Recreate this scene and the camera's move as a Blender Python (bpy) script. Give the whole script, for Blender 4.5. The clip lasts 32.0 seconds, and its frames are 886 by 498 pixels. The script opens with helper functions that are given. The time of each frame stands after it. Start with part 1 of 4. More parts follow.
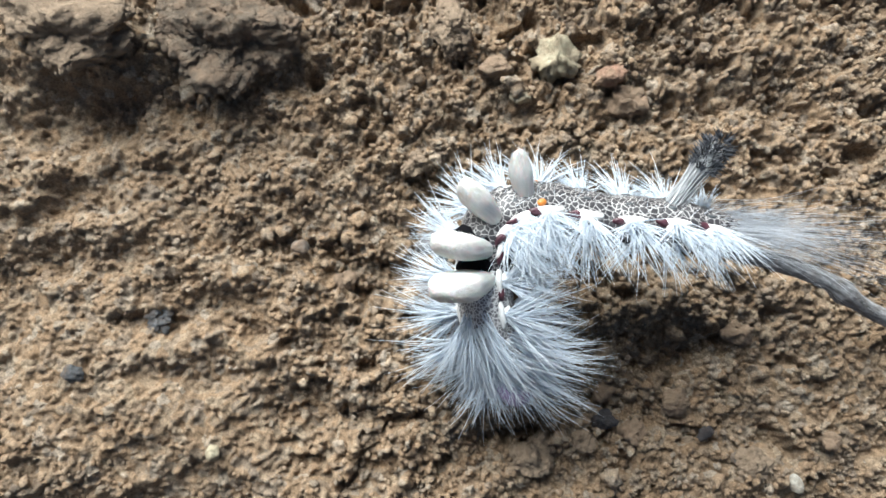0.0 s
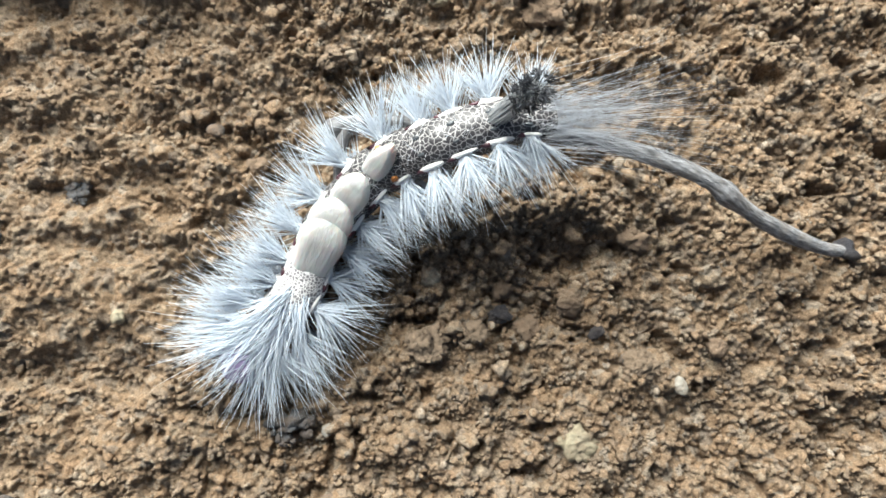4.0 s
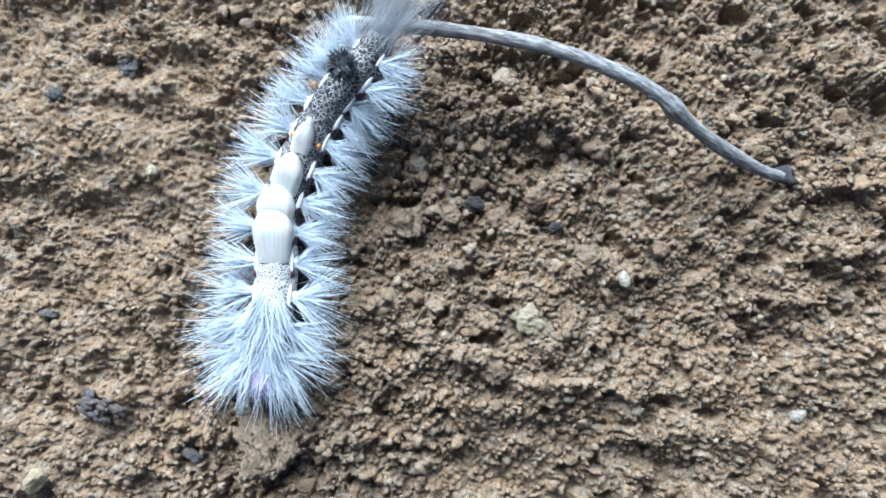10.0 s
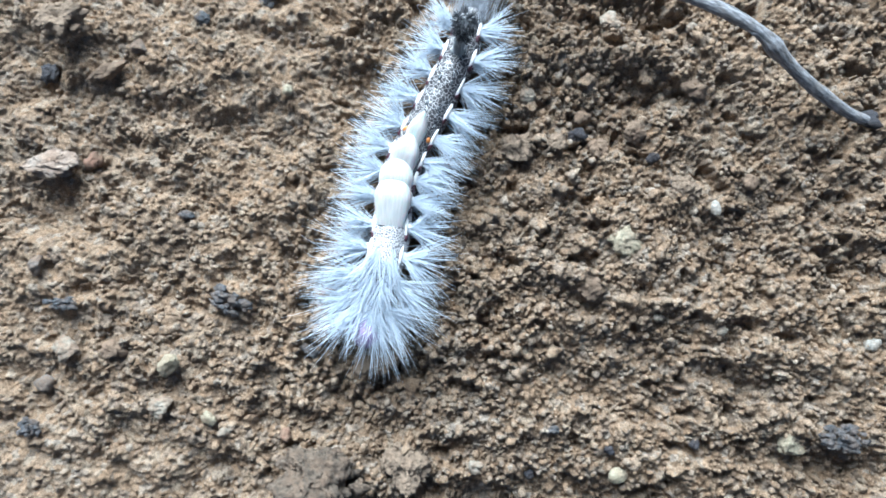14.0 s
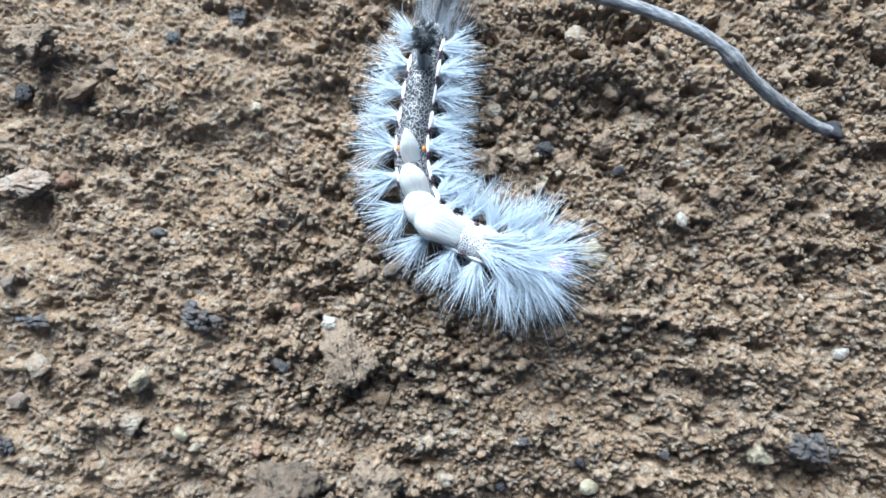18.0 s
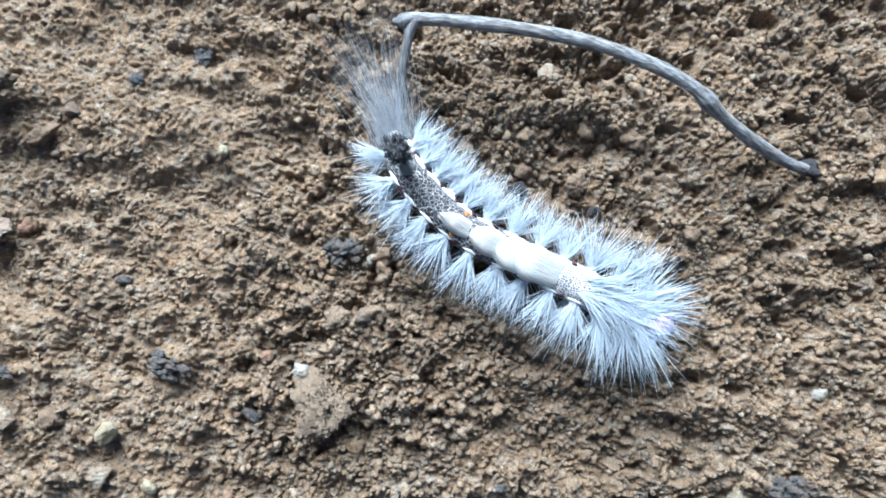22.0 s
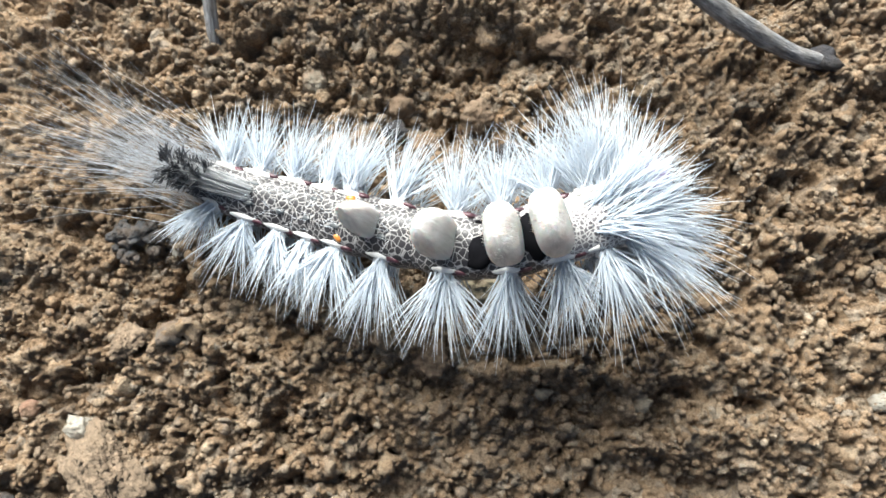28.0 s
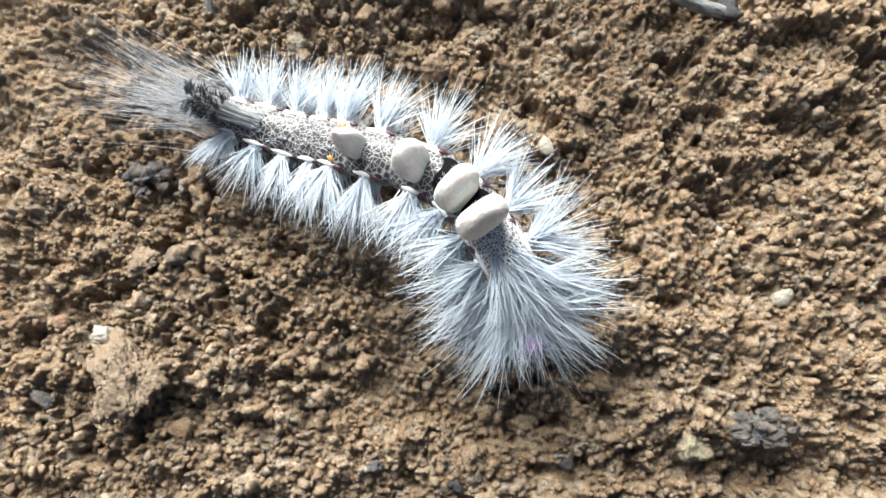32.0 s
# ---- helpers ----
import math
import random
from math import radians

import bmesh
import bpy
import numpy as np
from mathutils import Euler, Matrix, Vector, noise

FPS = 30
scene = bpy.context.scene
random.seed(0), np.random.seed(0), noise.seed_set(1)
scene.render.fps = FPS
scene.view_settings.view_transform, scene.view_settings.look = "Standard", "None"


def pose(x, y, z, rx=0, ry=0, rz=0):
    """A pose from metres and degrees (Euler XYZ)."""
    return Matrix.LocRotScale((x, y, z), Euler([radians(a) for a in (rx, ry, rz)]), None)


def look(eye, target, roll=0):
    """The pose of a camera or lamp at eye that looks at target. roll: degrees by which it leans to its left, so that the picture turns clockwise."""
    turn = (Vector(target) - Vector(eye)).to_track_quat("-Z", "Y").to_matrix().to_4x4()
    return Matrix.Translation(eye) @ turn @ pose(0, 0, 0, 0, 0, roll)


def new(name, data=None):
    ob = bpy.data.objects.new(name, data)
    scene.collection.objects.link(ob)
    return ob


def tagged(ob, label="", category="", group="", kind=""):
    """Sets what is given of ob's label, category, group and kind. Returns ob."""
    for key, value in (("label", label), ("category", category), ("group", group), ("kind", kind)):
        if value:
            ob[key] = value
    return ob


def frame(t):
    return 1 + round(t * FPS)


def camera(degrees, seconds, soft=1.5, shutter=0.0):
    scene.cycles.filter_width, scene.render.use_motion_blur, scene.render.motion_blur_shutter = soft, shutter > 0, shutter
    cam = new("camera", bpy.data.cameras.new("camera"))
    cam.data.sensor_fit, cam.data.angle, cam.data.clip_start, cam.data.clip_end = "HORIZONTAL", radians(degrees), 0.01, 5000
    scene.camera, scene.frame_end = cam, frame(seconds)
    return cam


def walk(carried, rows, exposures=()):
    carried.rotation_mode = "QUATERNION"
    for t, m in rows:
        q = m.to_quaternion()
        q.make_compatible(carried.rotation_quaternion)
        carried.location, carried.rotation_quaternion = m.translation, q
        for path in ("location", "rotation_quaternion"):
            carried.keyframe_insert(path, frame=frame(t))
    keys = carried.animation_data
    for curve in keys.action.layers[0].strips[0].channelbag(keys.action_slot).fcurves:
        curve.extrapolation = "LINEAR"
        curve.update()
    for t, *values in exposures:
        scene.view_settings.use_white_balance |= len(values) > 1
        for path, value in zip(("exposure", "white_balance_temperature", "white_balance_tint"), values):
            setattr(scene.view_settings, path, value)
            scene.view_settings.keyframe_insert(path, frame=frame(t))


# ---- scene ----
# A hairy white caterpillar creeps over crumbly brown soil, seen from a hand's width above.
cam = camera(62.0, 32.0, soft=1.6)
ROWS = [
    (0.0, -0.00468, -0.00515, 0.06992, 4.04, -4.10, -0.42),
    (0.5, -0.00471, -0.00651, 0.06991, 3.99, -3.98, -0.25),
    (1.0, -0.00521, -0.00697, 0.07049, 4.13, -4.04, 0.16),
    (1.5, -0.00309, -0.00735, 0.07133, 3.99, -3.96, 0.24),
    (2.0, -0.00143, -0.01006, 0.07153, 4.45, -3.84, 0.38),
    (2.5, -0.00204, -0.01163, 0.07222, 4.20, -3.87, 1.01),
    (3.0, -0.00095, -0.01344, 0.07179, 4.38, -3.66, 1.49),
    (3.5, 0.00062, -0.01490, 0.07184, 3.71, -3.76, 2.30),
    (4.0, 0.00592, -0.01513, 0.07275, 3.47, -3.27, 2.87),
    (4.5, 0.00728, -0.01601, 0.07494, 3.31, -2.66, 4.62),
    (6.5, 0.00725, -0.01814, 0.08311, 1.83, -2.02, 6.49),
    (7.0, 0.01252, -0.01968, 0.08451, 2.24, -1.60, 6.81),
    (7.5, 0.01475, -0.02178, 0.08323, 2.42, -1.29, 6.75),
    (8.0, 0.01094, -0.02273, 0.08146, 2.15, -1.44, 7.15),
    (8.5, 0.00967, -0.02234, 0.08125, 2.00, -0.99, 7.81),
    (9.0, 0.00930, -0.02306, 0.08126, 1.75, -0.98, 7.89),
    (9.5, 0.01023, -0.02422, 0.08200, 1.91, -0.89, 8.26),
    (10.0, 0.01295, -0.02538, 0.08423, 1.97, -0.41, 8.44),
    (10.5, 0.01211, -0.02682, 0.08630, 1.96, -0.05, 8.81),
    (11.0, 0.01056, -0.02866, 0.08828, 2.32, 0.52, 9.58),
    (11.5, 0.00717, -0.03182, 0.08868, 2.29, 0.82, 10.35),
    (12.0, 0.00749, -0.03275, 0.09030, 2.61, 0.97, 11.07),
    (12.5, 0.00634, -0.03595, 0.09076, 2.77, 1.09, 11.66),
    (13.0, 0.00390, -0.03736, 0.09044, 2.88, 0.77, 11.56),
    (13.5, 0.00414, -0.03786, 0.09128, 2.65, 0.82, 11.45),
    (14.0, 0.00473, -0.03867, 0.09123, 3.06, 1.04, 11.27),
    (14.5, 0.00498, -0.03947, 0.09088, 3.32, 0.84, 11.05),
    (16.5, 0.00653, -0.03818, 0.09037, 2.96, 1.25, 11.08),
    (17.0, 0.00854, -0.03711, 0.09174, 3.01, 1.30, 10.68),
    (17.5, 0.00948, -0.03780, 0.09191, 3.65, 1.43, 10.61),
    (18.0, 0.00890, -0.03734, 0.09192, 3.79, 1.32, 10.65),
    (18.5, 0.00819, -0.03677, 0.09241, 3.97, 1.20, 11.01),
    (19.0, 0.00894, -0.03469, 0.09289, 3.66, 1.25, 11.07),
    (19.5, 0.00992, -0.03193, 0.09151, 3.70, 1.28, 10.93),
    (20.0, 0.00928, -0.03176, 0.09030, 3.88, 0.97, 10.76),
    (20.5, 0.00828, -0.03031, 0.09074, 3.54, 0.91, 10.51),
    (21.0, 0.00731, -0.03019, 0.09101, 3.67, 0.77, 10.35),
    (21.5, 0.00787, -0.03025, 0.09097, 3.61, 0.71, 10.20),
    (22.0, 0.00977, -0.03145, 0.09047, 3.70, 0.49, 9.91),
    (22.5, 0.01225, -0.03277, 0.08998, 4.06, 0.58, 9.53),
    (23.0, 0.01401, -0.03305, 0.09031, 4.01, 0.48, 9.19),
    (23.5, 0.01450, -0.03292, 0.09028, 3.83, 0.56, 8.99),
    (24.0, 0.01549, -0.03352, 0.08970, 3.93, 0.63, 8.91),
    (24.5, 0.01715, -0.03415, 0.08907, 4.04, 0.59, 8.84),
    (25.0, 0.02032, -0.03474, 0.08839, 4.00, 0.49, 8.42),
    (25.5, 0.03128, -0.03739, 0.08584, 5.35, 0.43, 7.89),
    (27.5, 0.03006, -0.04095, 0.06190, 9.35, 2.47, 5.40),
    (28.0, 0.02407, -0.03524, 0.05893, 8.54, 2.14, 5.37),
    (28.5, 0.02514, -0.03130, 0.05786, 8.26, 2.45, 5.54),
    (29.0, 0.02665, -0.03336, 0.06525, 7.13, 2.38, 5.57),
    (29.5, 0.02837, -0.03246, 0.06739, 7.80, 2.56, 5.47),
    (30.0, 0.02617, -0.03344, 0.06845, 7.89, 2.23, 5.39),
    (30.5, 0.02622, -0.03463, 0.07033, 7.72, 2.30, 5.03),
    (31.0, 0.02916, -0.03890, 0.07142, 8.52, 2.45, 4.56),
    (31.5, 0.03027, -0.04376, 0.06877, 9.31, 2.81, 4.46),
    (32.0, 0.02938, -0.04375, 0.06814, 9.08, 3.04, 4.19),
]
EXPOSURE = [(0.0, 1.23, 5900, 3), (4.5, 1.36, 6200, 3), (6.5, 1.37, 5120, 1), (25.5, 1.42, 5080, 1), (28.0, 1.52, 6250, 4), (30.0, 1.60, 6500, 5), (32.0, 1.66, 6250, 4)]
walk(cam, [(t, pose(x, y, z, rx, ry, rz)) for t, x, y, z, rx, ry, rz in ROWS], EXPOSURE)

# ---- light: open shade under a bright sky, brightest from beyond the far edge ----
world = bpy.data.worlds.new("sky")
scene.world = world
world.use_nodes = True
wn = world.node_tree.nodes
sky = wn.new("ShaderNodeTexSky")
sky.sky_type, sky.sun_disc = "NISHITA", False
SUN_ELEVATION, SUN_AZIMUTH = 37.0, -25.0  # degrees; azimuth from +y towards +x
sky.air_density, sky.dust_density, sky.ozone_density = 1.0, 7.0, 0.6  # a hazy, whitish sky
sky.sun_elevation, sky.sun_rotation = radians(SUN_ELEVATION), radians(SUN_AZIMUTH)
wn["Background"].inputs["Strength"].default_value = 0.034
world.node_tree.links.new(sky.outputs[0], wn["Background"].inputs["Color"])
sun = new("sun", bpy.data.lights.new("sun", "SUN"))
sun.data.energy, sun.data.angle, sun.data.color = 5.0, radians(50), (1.0, 0.97, 0.92)
sun_from = Vector((math.sin(radians(SUN_AZIMUTH)) * math.cos(radians(SUN_ELEVATION)),
                   math.cos(radians(SUN_AZIMUTH)) * math.cos(radians(SUN_ELEVATION)), math.sin(radians(SUN_ELEVATION))))
sun.matrix_world = look(sun_from, (0, 0, 0))

MM = 0.001
rng = np.random.RandomState(7)


# ---- materials ----
class Nodes:
    """A small builder for node materials."""

    def __init__(self, name, rough=0.8, **values):
        self.mat = bpy.data.materials.new(name)
        self.mat.use_nodes = True
        self.nodes, self.links = self.mat.node_tree.nodes, self.mat.node_tree.links
        self.bsdf = self.nodes["Principled BSDF"]
        self.bsdf.inputs["Roughness"].default_value = rough
        for key, value in values.items():
            self.bsdf.inputs[key.replace("_", " ")].default_value = value

    def add(self, kind, **values):
        node = self.nodes.new("ShaderNode" + kind)
        for key, value in values.items():
            if key in node.inputs:
                node.inputs[key].default_value = value
        return node

    def join(self, a, b):
        self.links.new(a, b)

    def place(self, local=True):
        return self.add("TexCoord").outputs["Object"] if local else self.add("NewGeometry").outputs["Position"]

    def noise(self, at, per_mm, detail=4.0, rough=0.6):
        node = self.add("TexNoise", Scale=per_mm / MM, Detail=detail, Roughness=rough)
        self.join(at, node.inputs["Vector"])
        return node.outputs["Fac"]

    def cells(self, at, per_mm, feature="F1"):
        node = self.add("TexVoronoi", Scale=per_mm / MM)
        node.feature = feature
        self.join(at, node.inputs["Vector"])
        return node

    def ramp(self, fac, *stops):
        node = self.add("ValToRGB")
        ramp = node.color_ramp
        while len(ramp.elements) < len(stops):
            ramp.elements.new(0.5)
        for element, (where, colour) in zip(ramp.elements, stops):
            element.position, element.color = where, (*colour, 1)
        self.join(fac, node.inputs["Fac"])
        return node.outputs["Color"]

    def mix(self, fac, a, b, blend="MIX"):
        node = self.add("Mix")
        node.data_type, node.blend_type = "RGBA", blend
        for socket, value in ((0, fac), (6, a), (7, b)):
            if isinstance(value, (int, float)):
                node.inputs[socket].default_value = value
            elif isinstance(value, tuple):
                node.inputs[socket].default_value = (*value, 1)
            else:
                self.join(value, node.inputs[socket])
        return node.outputs[2]

    def colour(self, socket):
        self.join(socket, self.bsdf.inputs["Base Color"])
        return self

    def bump(self, height, mm, strength=1.0):
        node = self.add("Bump", Strength=strength, Distance=mm * MM)
        self.join(height, node.inputs["Height"])
        self.join(node.outputs[0], self.bsdf.inputs["Normal"])
        return self


EARTH = ((0.0, (0.075, 0.050, 0.032)), (0.2, (0.200, 0.140, 0.088)), (0.5, (0.315, 0.225, 0.145)), (0.78, (0.405, 0.300, 0.202)), (0.93, (0.46, 0.375, 0.285)), (1.0, (0.55, 0.48, 0.39)))


def earth(n, tone):
    """The colours of dry earth by the tone of each grain, with tints of clay and ash and fine grit."""
    at = n.place(False)
    fine, mid, wide = n.noise(at, 4.0, 5, 0.75), n.noise(at, 0.55, 4), n.noise(at, 0.08, 3)
    base = n.ramp(tone, *EARTH)
    base = n.mix(n.ramp(mid, (0.55, (0, 0, 0)), (0.75, (0.5,) * 3)), base, (0.33, 0.20, 0.115))
    base = n.mix(n.ramp(mid, (0.28, (0.5,) * 3), (0.42, (0, 0, 0))), base, (0.31, 0.265, 0.21))
    base = n.mix(n.ramp(wide, (0.45, (0, 0, 0)), (0.65, (0.4,) * 3)), base, (0.32, 0.255, 0.19))
    bits = n.ramp(n.cells(at, 1.15).outputs["Color"], (0.15, (0.235, 0.212, 0.188)), (0.35, (0.29, 0.212, 0.145)), (0.6, (0.32, 0.21, 0.125)), (0.75, (0.39, 0.32, 0.235)), (0.88, (0.44, 0.41, 0.36)))
    base = n.mix(0.42, base, bits)
    base = n.mix(0.75, base, n.ramp(fine, (0.3, (0.18,) * 3), (0.7, (0.80,) * 3)), "OVERLAY")
    base = n.mix(1.0, base, (0.93, 0.915, 0.90), "MULTIPLY")
    n.bsdf.inputs["Specular IOR Level"].default_value = 0.2
    return n.colour(base).bump(fine, 0.4, 1.0).mat


def soil_material():
    n = Nodes("soil", 0.95)
    tone = n.add("Attribute")
    tone.attribute_name = "tone"
    return earth(n, tone.outputs["Fac"])


def crumb_material(name, single=False):
    n = Nodes(name, 0.95)
    tone = n.add("MapRange")
    n.join(n.add("ObjectInfo").outputs["Random"] if single else n.add("NewGeometry").outputs["Random Per Island"], tone.inputs["Value"])
    tone.inputs["To Min"].default_value, tone.inputs["To Max"].default_value = 0.1, 0.9
    return earth(n, tone.outputs["Result"])


def stone_material(name, dark, light, per_mm=0.9, rough=0.85, bump=0.3, dust=0.85):
    n = Nodes(name, rough)
    at = n.place(False)
    fine = n.noise(at, per_mm * 3, 5, 0.7)
    base = n.ramp(n.noise(at, per_mm, 4, 0.65), (0.3, dark), (0.68, light))
    soil = n.ramp(n.noise(at, 0.7, 4, 0.7), (0.40, (0.12 * dust,) * 3), (0.60, (dust,) * 3))
    base = n.mix(soil, n.mix(1.0, base, (0.82,) * 3, "MULTIPLY"), (0.25, 0.17, 0.112))
    base = n.mix(0.35, base, n.ramp(fine, (0.3, (0.3,) * 3), (0.7, (0.7,) * 3)), "OVERLAY")
    return n.colour(base).bump(fine, bump, 0.9).mat


def twig_material():
    n = Nodes("weathered twig bark", 0.9)
    at = n.place(False)
    along = n.add("Attribute")
    along.attribute_name = "bark"
    grain = n.noise(along.outputs["Vector"], 3.0, 5, 0.65)
    blotch = n.noise(at, 0.45, 4)
    base = n.ramp(grain, (0.34, (0.07, 0.067, 0.068)), (0.5, (0.18, 0.18, 0.188)), (0.68, (0.35, 0.352, 0.365)))
    base = n.mix(n.ramp(blotch, (0.45, (0, 0, 0)), (0.65, (0.3,) * 3)), base, (0.27, 0.23, 0.19))
    return n.colour(base).bump(grain, 0.25, 1.0).mat


def skin_material(name, line, cell, per_mm, width=0.09):
    """White netted lines over dark skin."""
    n = Nodes(name, 0.45)
    at = n.place()
    net = n.cells(at, per_mm, "DISTANCE_TO_EDGE").outputs["Distance"]
    fine = n.noise(at, 1.5, 4)
    line_socket = n.ramp(net, (width * 0.55, line), (width, cell))
    base = n.mix(0.3, line_socket, n.ramp(fine, (0.3, (0.3,) * 3), (0.7, (0.7,) * 3)), "OVERLAY")
    return n.colour(base).bump(net, 0.12, 0.5).mat


def hair_material(name, dark, light, through_light=0.35):
    n = Nodes(name, 0.42)
    island = n.add("NewGeometry").outputs["Random Per Island"]
    base = n.ramp(island, (0.0, dark), (1.0, light))
    n.colour(base)
    thin = n.add("BsdfTranslucent")
    n.join(base, thin.inputs["Color"])
    blend = n.add("MixShader")
    blend.inputs[0].default_value = through_light
    n.join(n.bsdf.outputs[0], blend.inputs[1])
    n.join(thin.outputs[0], blend.inputs[2])
    n.join(blend.outputs[0], n.nodes["Material Output"].inputs["Surface"])
    return n.mat


def brush_material():
    n = Nodes("dense ivory bristles", 0.6, Subsurface_Weight=0.25, Subsurface_Scale=0.0012)
    at = n.place()
    stretch = n.add("Mapping")
    stretch.inputs["Scale"].default_value = (1.0, 1.0, 0.12)
    n.join(at, stretch.inputs["Vector"])
    streak = n.noise(stretch.outputs[0], 3.4, 5, 0.6)
    base = n.ramp(streak, (0.3, (0.42, 0.415, 0.405)), (0.65, (0.535, 0.53, 0.515)))
    return n.colour(base).bump(streak, 0.12, 0.8).mat


def plain_material(name, dark, light, rough=0.5, per_mm=1.0, bump=0.08):
    n = Nodes(name, rough)
    spots = n.noise(n.place(), per_mm, 4)
    return n.colour(n.ramp(spots, (0.3, dark), (0.7, light))).bump(spots, bump, 0.6).mat


SOIL = soil_material()
CRUMBS, CRUMB = crumb_material("soil crumbs"), crumb_material("single crumb", True)
STONE = {
    "pale": stone_material("pale stone", (0.28, 0.24, 0.18), (0.45, 0.41, 0.33), 0.9, 0.9, 0.5),
    "white": stone_material("white stone", (0.40, 0.375, 0.32), (0.58, 0.55, 0.48), 0.9, 0.9, 0.6, 0.4),
    "yellow": stone_material("yellowish stone", (0.30, 0.255, 0.16), (0.50, 0.45, 0.32), 0.9, 0.85, 0.5, 0.45),
    "grey": stone_material("grey stone", (0.13, 0.118, 0.105), (0.33, 0.305, 0.275), 1.2, 0.9, 0.8),
    "rocky": stone_material("earthy rock", (0.085, 0.066, 0.048), (0.26, 0.205, 0.15), 0.8, 0.95, 1.2, 0.7),
    "clay": stone_material("pale earthy clod", (0.25, 0.18, 0.12), (0.42, 0.33, 0.235), 0.7, 0.95, 0.9, 0.6),
    "flake": stone_material("pinkish flake", (0.36, 0.25, 0.18), (0.54, 0.46, 0.38), 0.6, 0.9, 0.8, 0.6),
    "charcoal": stone_material("charcoal", (0.022, 0.026, 0.03), (0.19, 0.205, 0.225), 1.6, 0.8, 0.9, 0.5),
    "black": stone_material("black crumb", (0.010, 0.010, 0.014), (0.04, 0.04, 0.05), 1.2, 0.5, 0.4, 0.1),
    "red": stone_material("reddish clay", (0.24, 0.125, 0.08), (0.34, 0.20, 0.135), 0.9, 0.95, 0.6, 0.85),
    "brown": stone_material("brown clod", (0.18, 0.122, 0.078), (0.31, 0.228, 0.155), 0.6, 0.95, 0.8),
}
BARK = twig_material()
SKIN = skin_material("netted skin", (0.36, 0.35, 0.345), (0.028, 0.026, 0.03), 2.1, 0.062)
COLLAR = skin_material("pale netted skin", (0.60, 0.59, 0.58), (0.16, 0.15, 0.16), 3.4, 0.14)
VELVET = plain_material("black velvet skin", (0.004, 0.004, 0.005), (0.008, 0.008, 0.010), 1.0)
VELVET.node_tree.nodes["Principled BSDF"].inputs["Specular IOR Level"].default_value = 0.05
HAIR = hair_material("white hair", (0.73, 0.79, 0.865), (0.89, 0.925, 0.965), 0.55)
GREY_HAIR = hair_material("grey plume hair", (0.50, 0.52, 0.56), (0.78, 0.80, 0.84), 0.6)
PENCIL_HAIR = hair_material("pale grey pencil hair", (0.42, 0.44, 0.46), (0.66, 0.67, 0.69), 0.5)
DARK_HAIR = hair_material("black plume hair", (0.015, 0.016, 0.02), (0.08, 0.085, 0.10), 0.15)
BRUSH = brush_material()
WART = plain_material("white wart", (0.62, 0.60, 0.58), (0.85, 0.84, 0.82), 0.4)
ORANGE = plain_material("orange gland", (0.42, 0.13, 0.02), (0.62, 0.26, 0.06), 0.35, 2.0)
FACE = plain_material("lilac face", (0.28, 0.20, 0.37), (0.42, 0.35, 0.52), 0.9)
MAROON = plain_material("maroon fold", (0.030, 0.010, 0.016), (0.11, 0.035, 0.05), 0.4)
SPOT = plain_material("slate spot", (0.03, 0.035, 0.04), (0.09, 0.10, 0.11), 0.4)


# ---- mesh helpers ----
def mesh_of(name, verts, faces, material, smooth=True):
    """A mesh from arrays: verts in millimetres, faces all of one size."""
    verts, faces = np.asarray(verts, float) * MM, np.asarray(faces, int)
    me = bpy.data.meshes.new(name)
    me.vertices.add(len(verts))
    me.vertices.foreach_set("co", verts.ravel())
    size = faces.shape[1]
    me.loops.add(faces.size)
    me.loops.foreach_set("vertex_index", faces.ravel())
    me.polygons.add(len(faces))
    me.polygons.foreach_set("loop_start", np.arange(len(faces)) * size)
    me.polygons.foreach_set("loop_total", np.full(len(faces), size))
    if smooth:
        me.polygons.foreach_set("use_smooth", np.ones(len(faces), bool))
    me.update(calc_edges=True)
    me.materials.append(material)
    return me


LOOSE = ("hair_tuft", "bristles", "short_hair", "pencil", "plume", "tail_plume", "tail_feather")


def part(name, me, parent, label="", m=None):
    ob = new(name, me)
    if name in LOOSE:
        tagged(ob, kind="stuff")
    ob.parent = parent
    if m is not None:
        ob.matrix_basis = m
    return tagged(ob, label)


def value_noise(x, y, size, seed):
    """Smooth noise from -1 to 1 with features about size millimetres across."""
    table = np.random.RandomState(seed).uniform(-1, 1, (256, 256))
    x, y = np.asarray(x) / size, np.asarray(y) / size
    i, j = np.floor(x).astype(int), np.floor(y).astype(int)
    u, v = x - i, y - j
    u, v = u * u * (3 - 2 * u), v * v * (3 - 2 * v)
    a, b = table[i & 255, j & 255], table[(i + 1) & 255, j & 255]
    c, d = table[i & 255, (j + 1) & 255], table[(i + 1) & 255, (j + 1) & 255]
    return (a * (1 - u) + b * u) * (1 - v) + (c * (1 - u) + d * u) * v


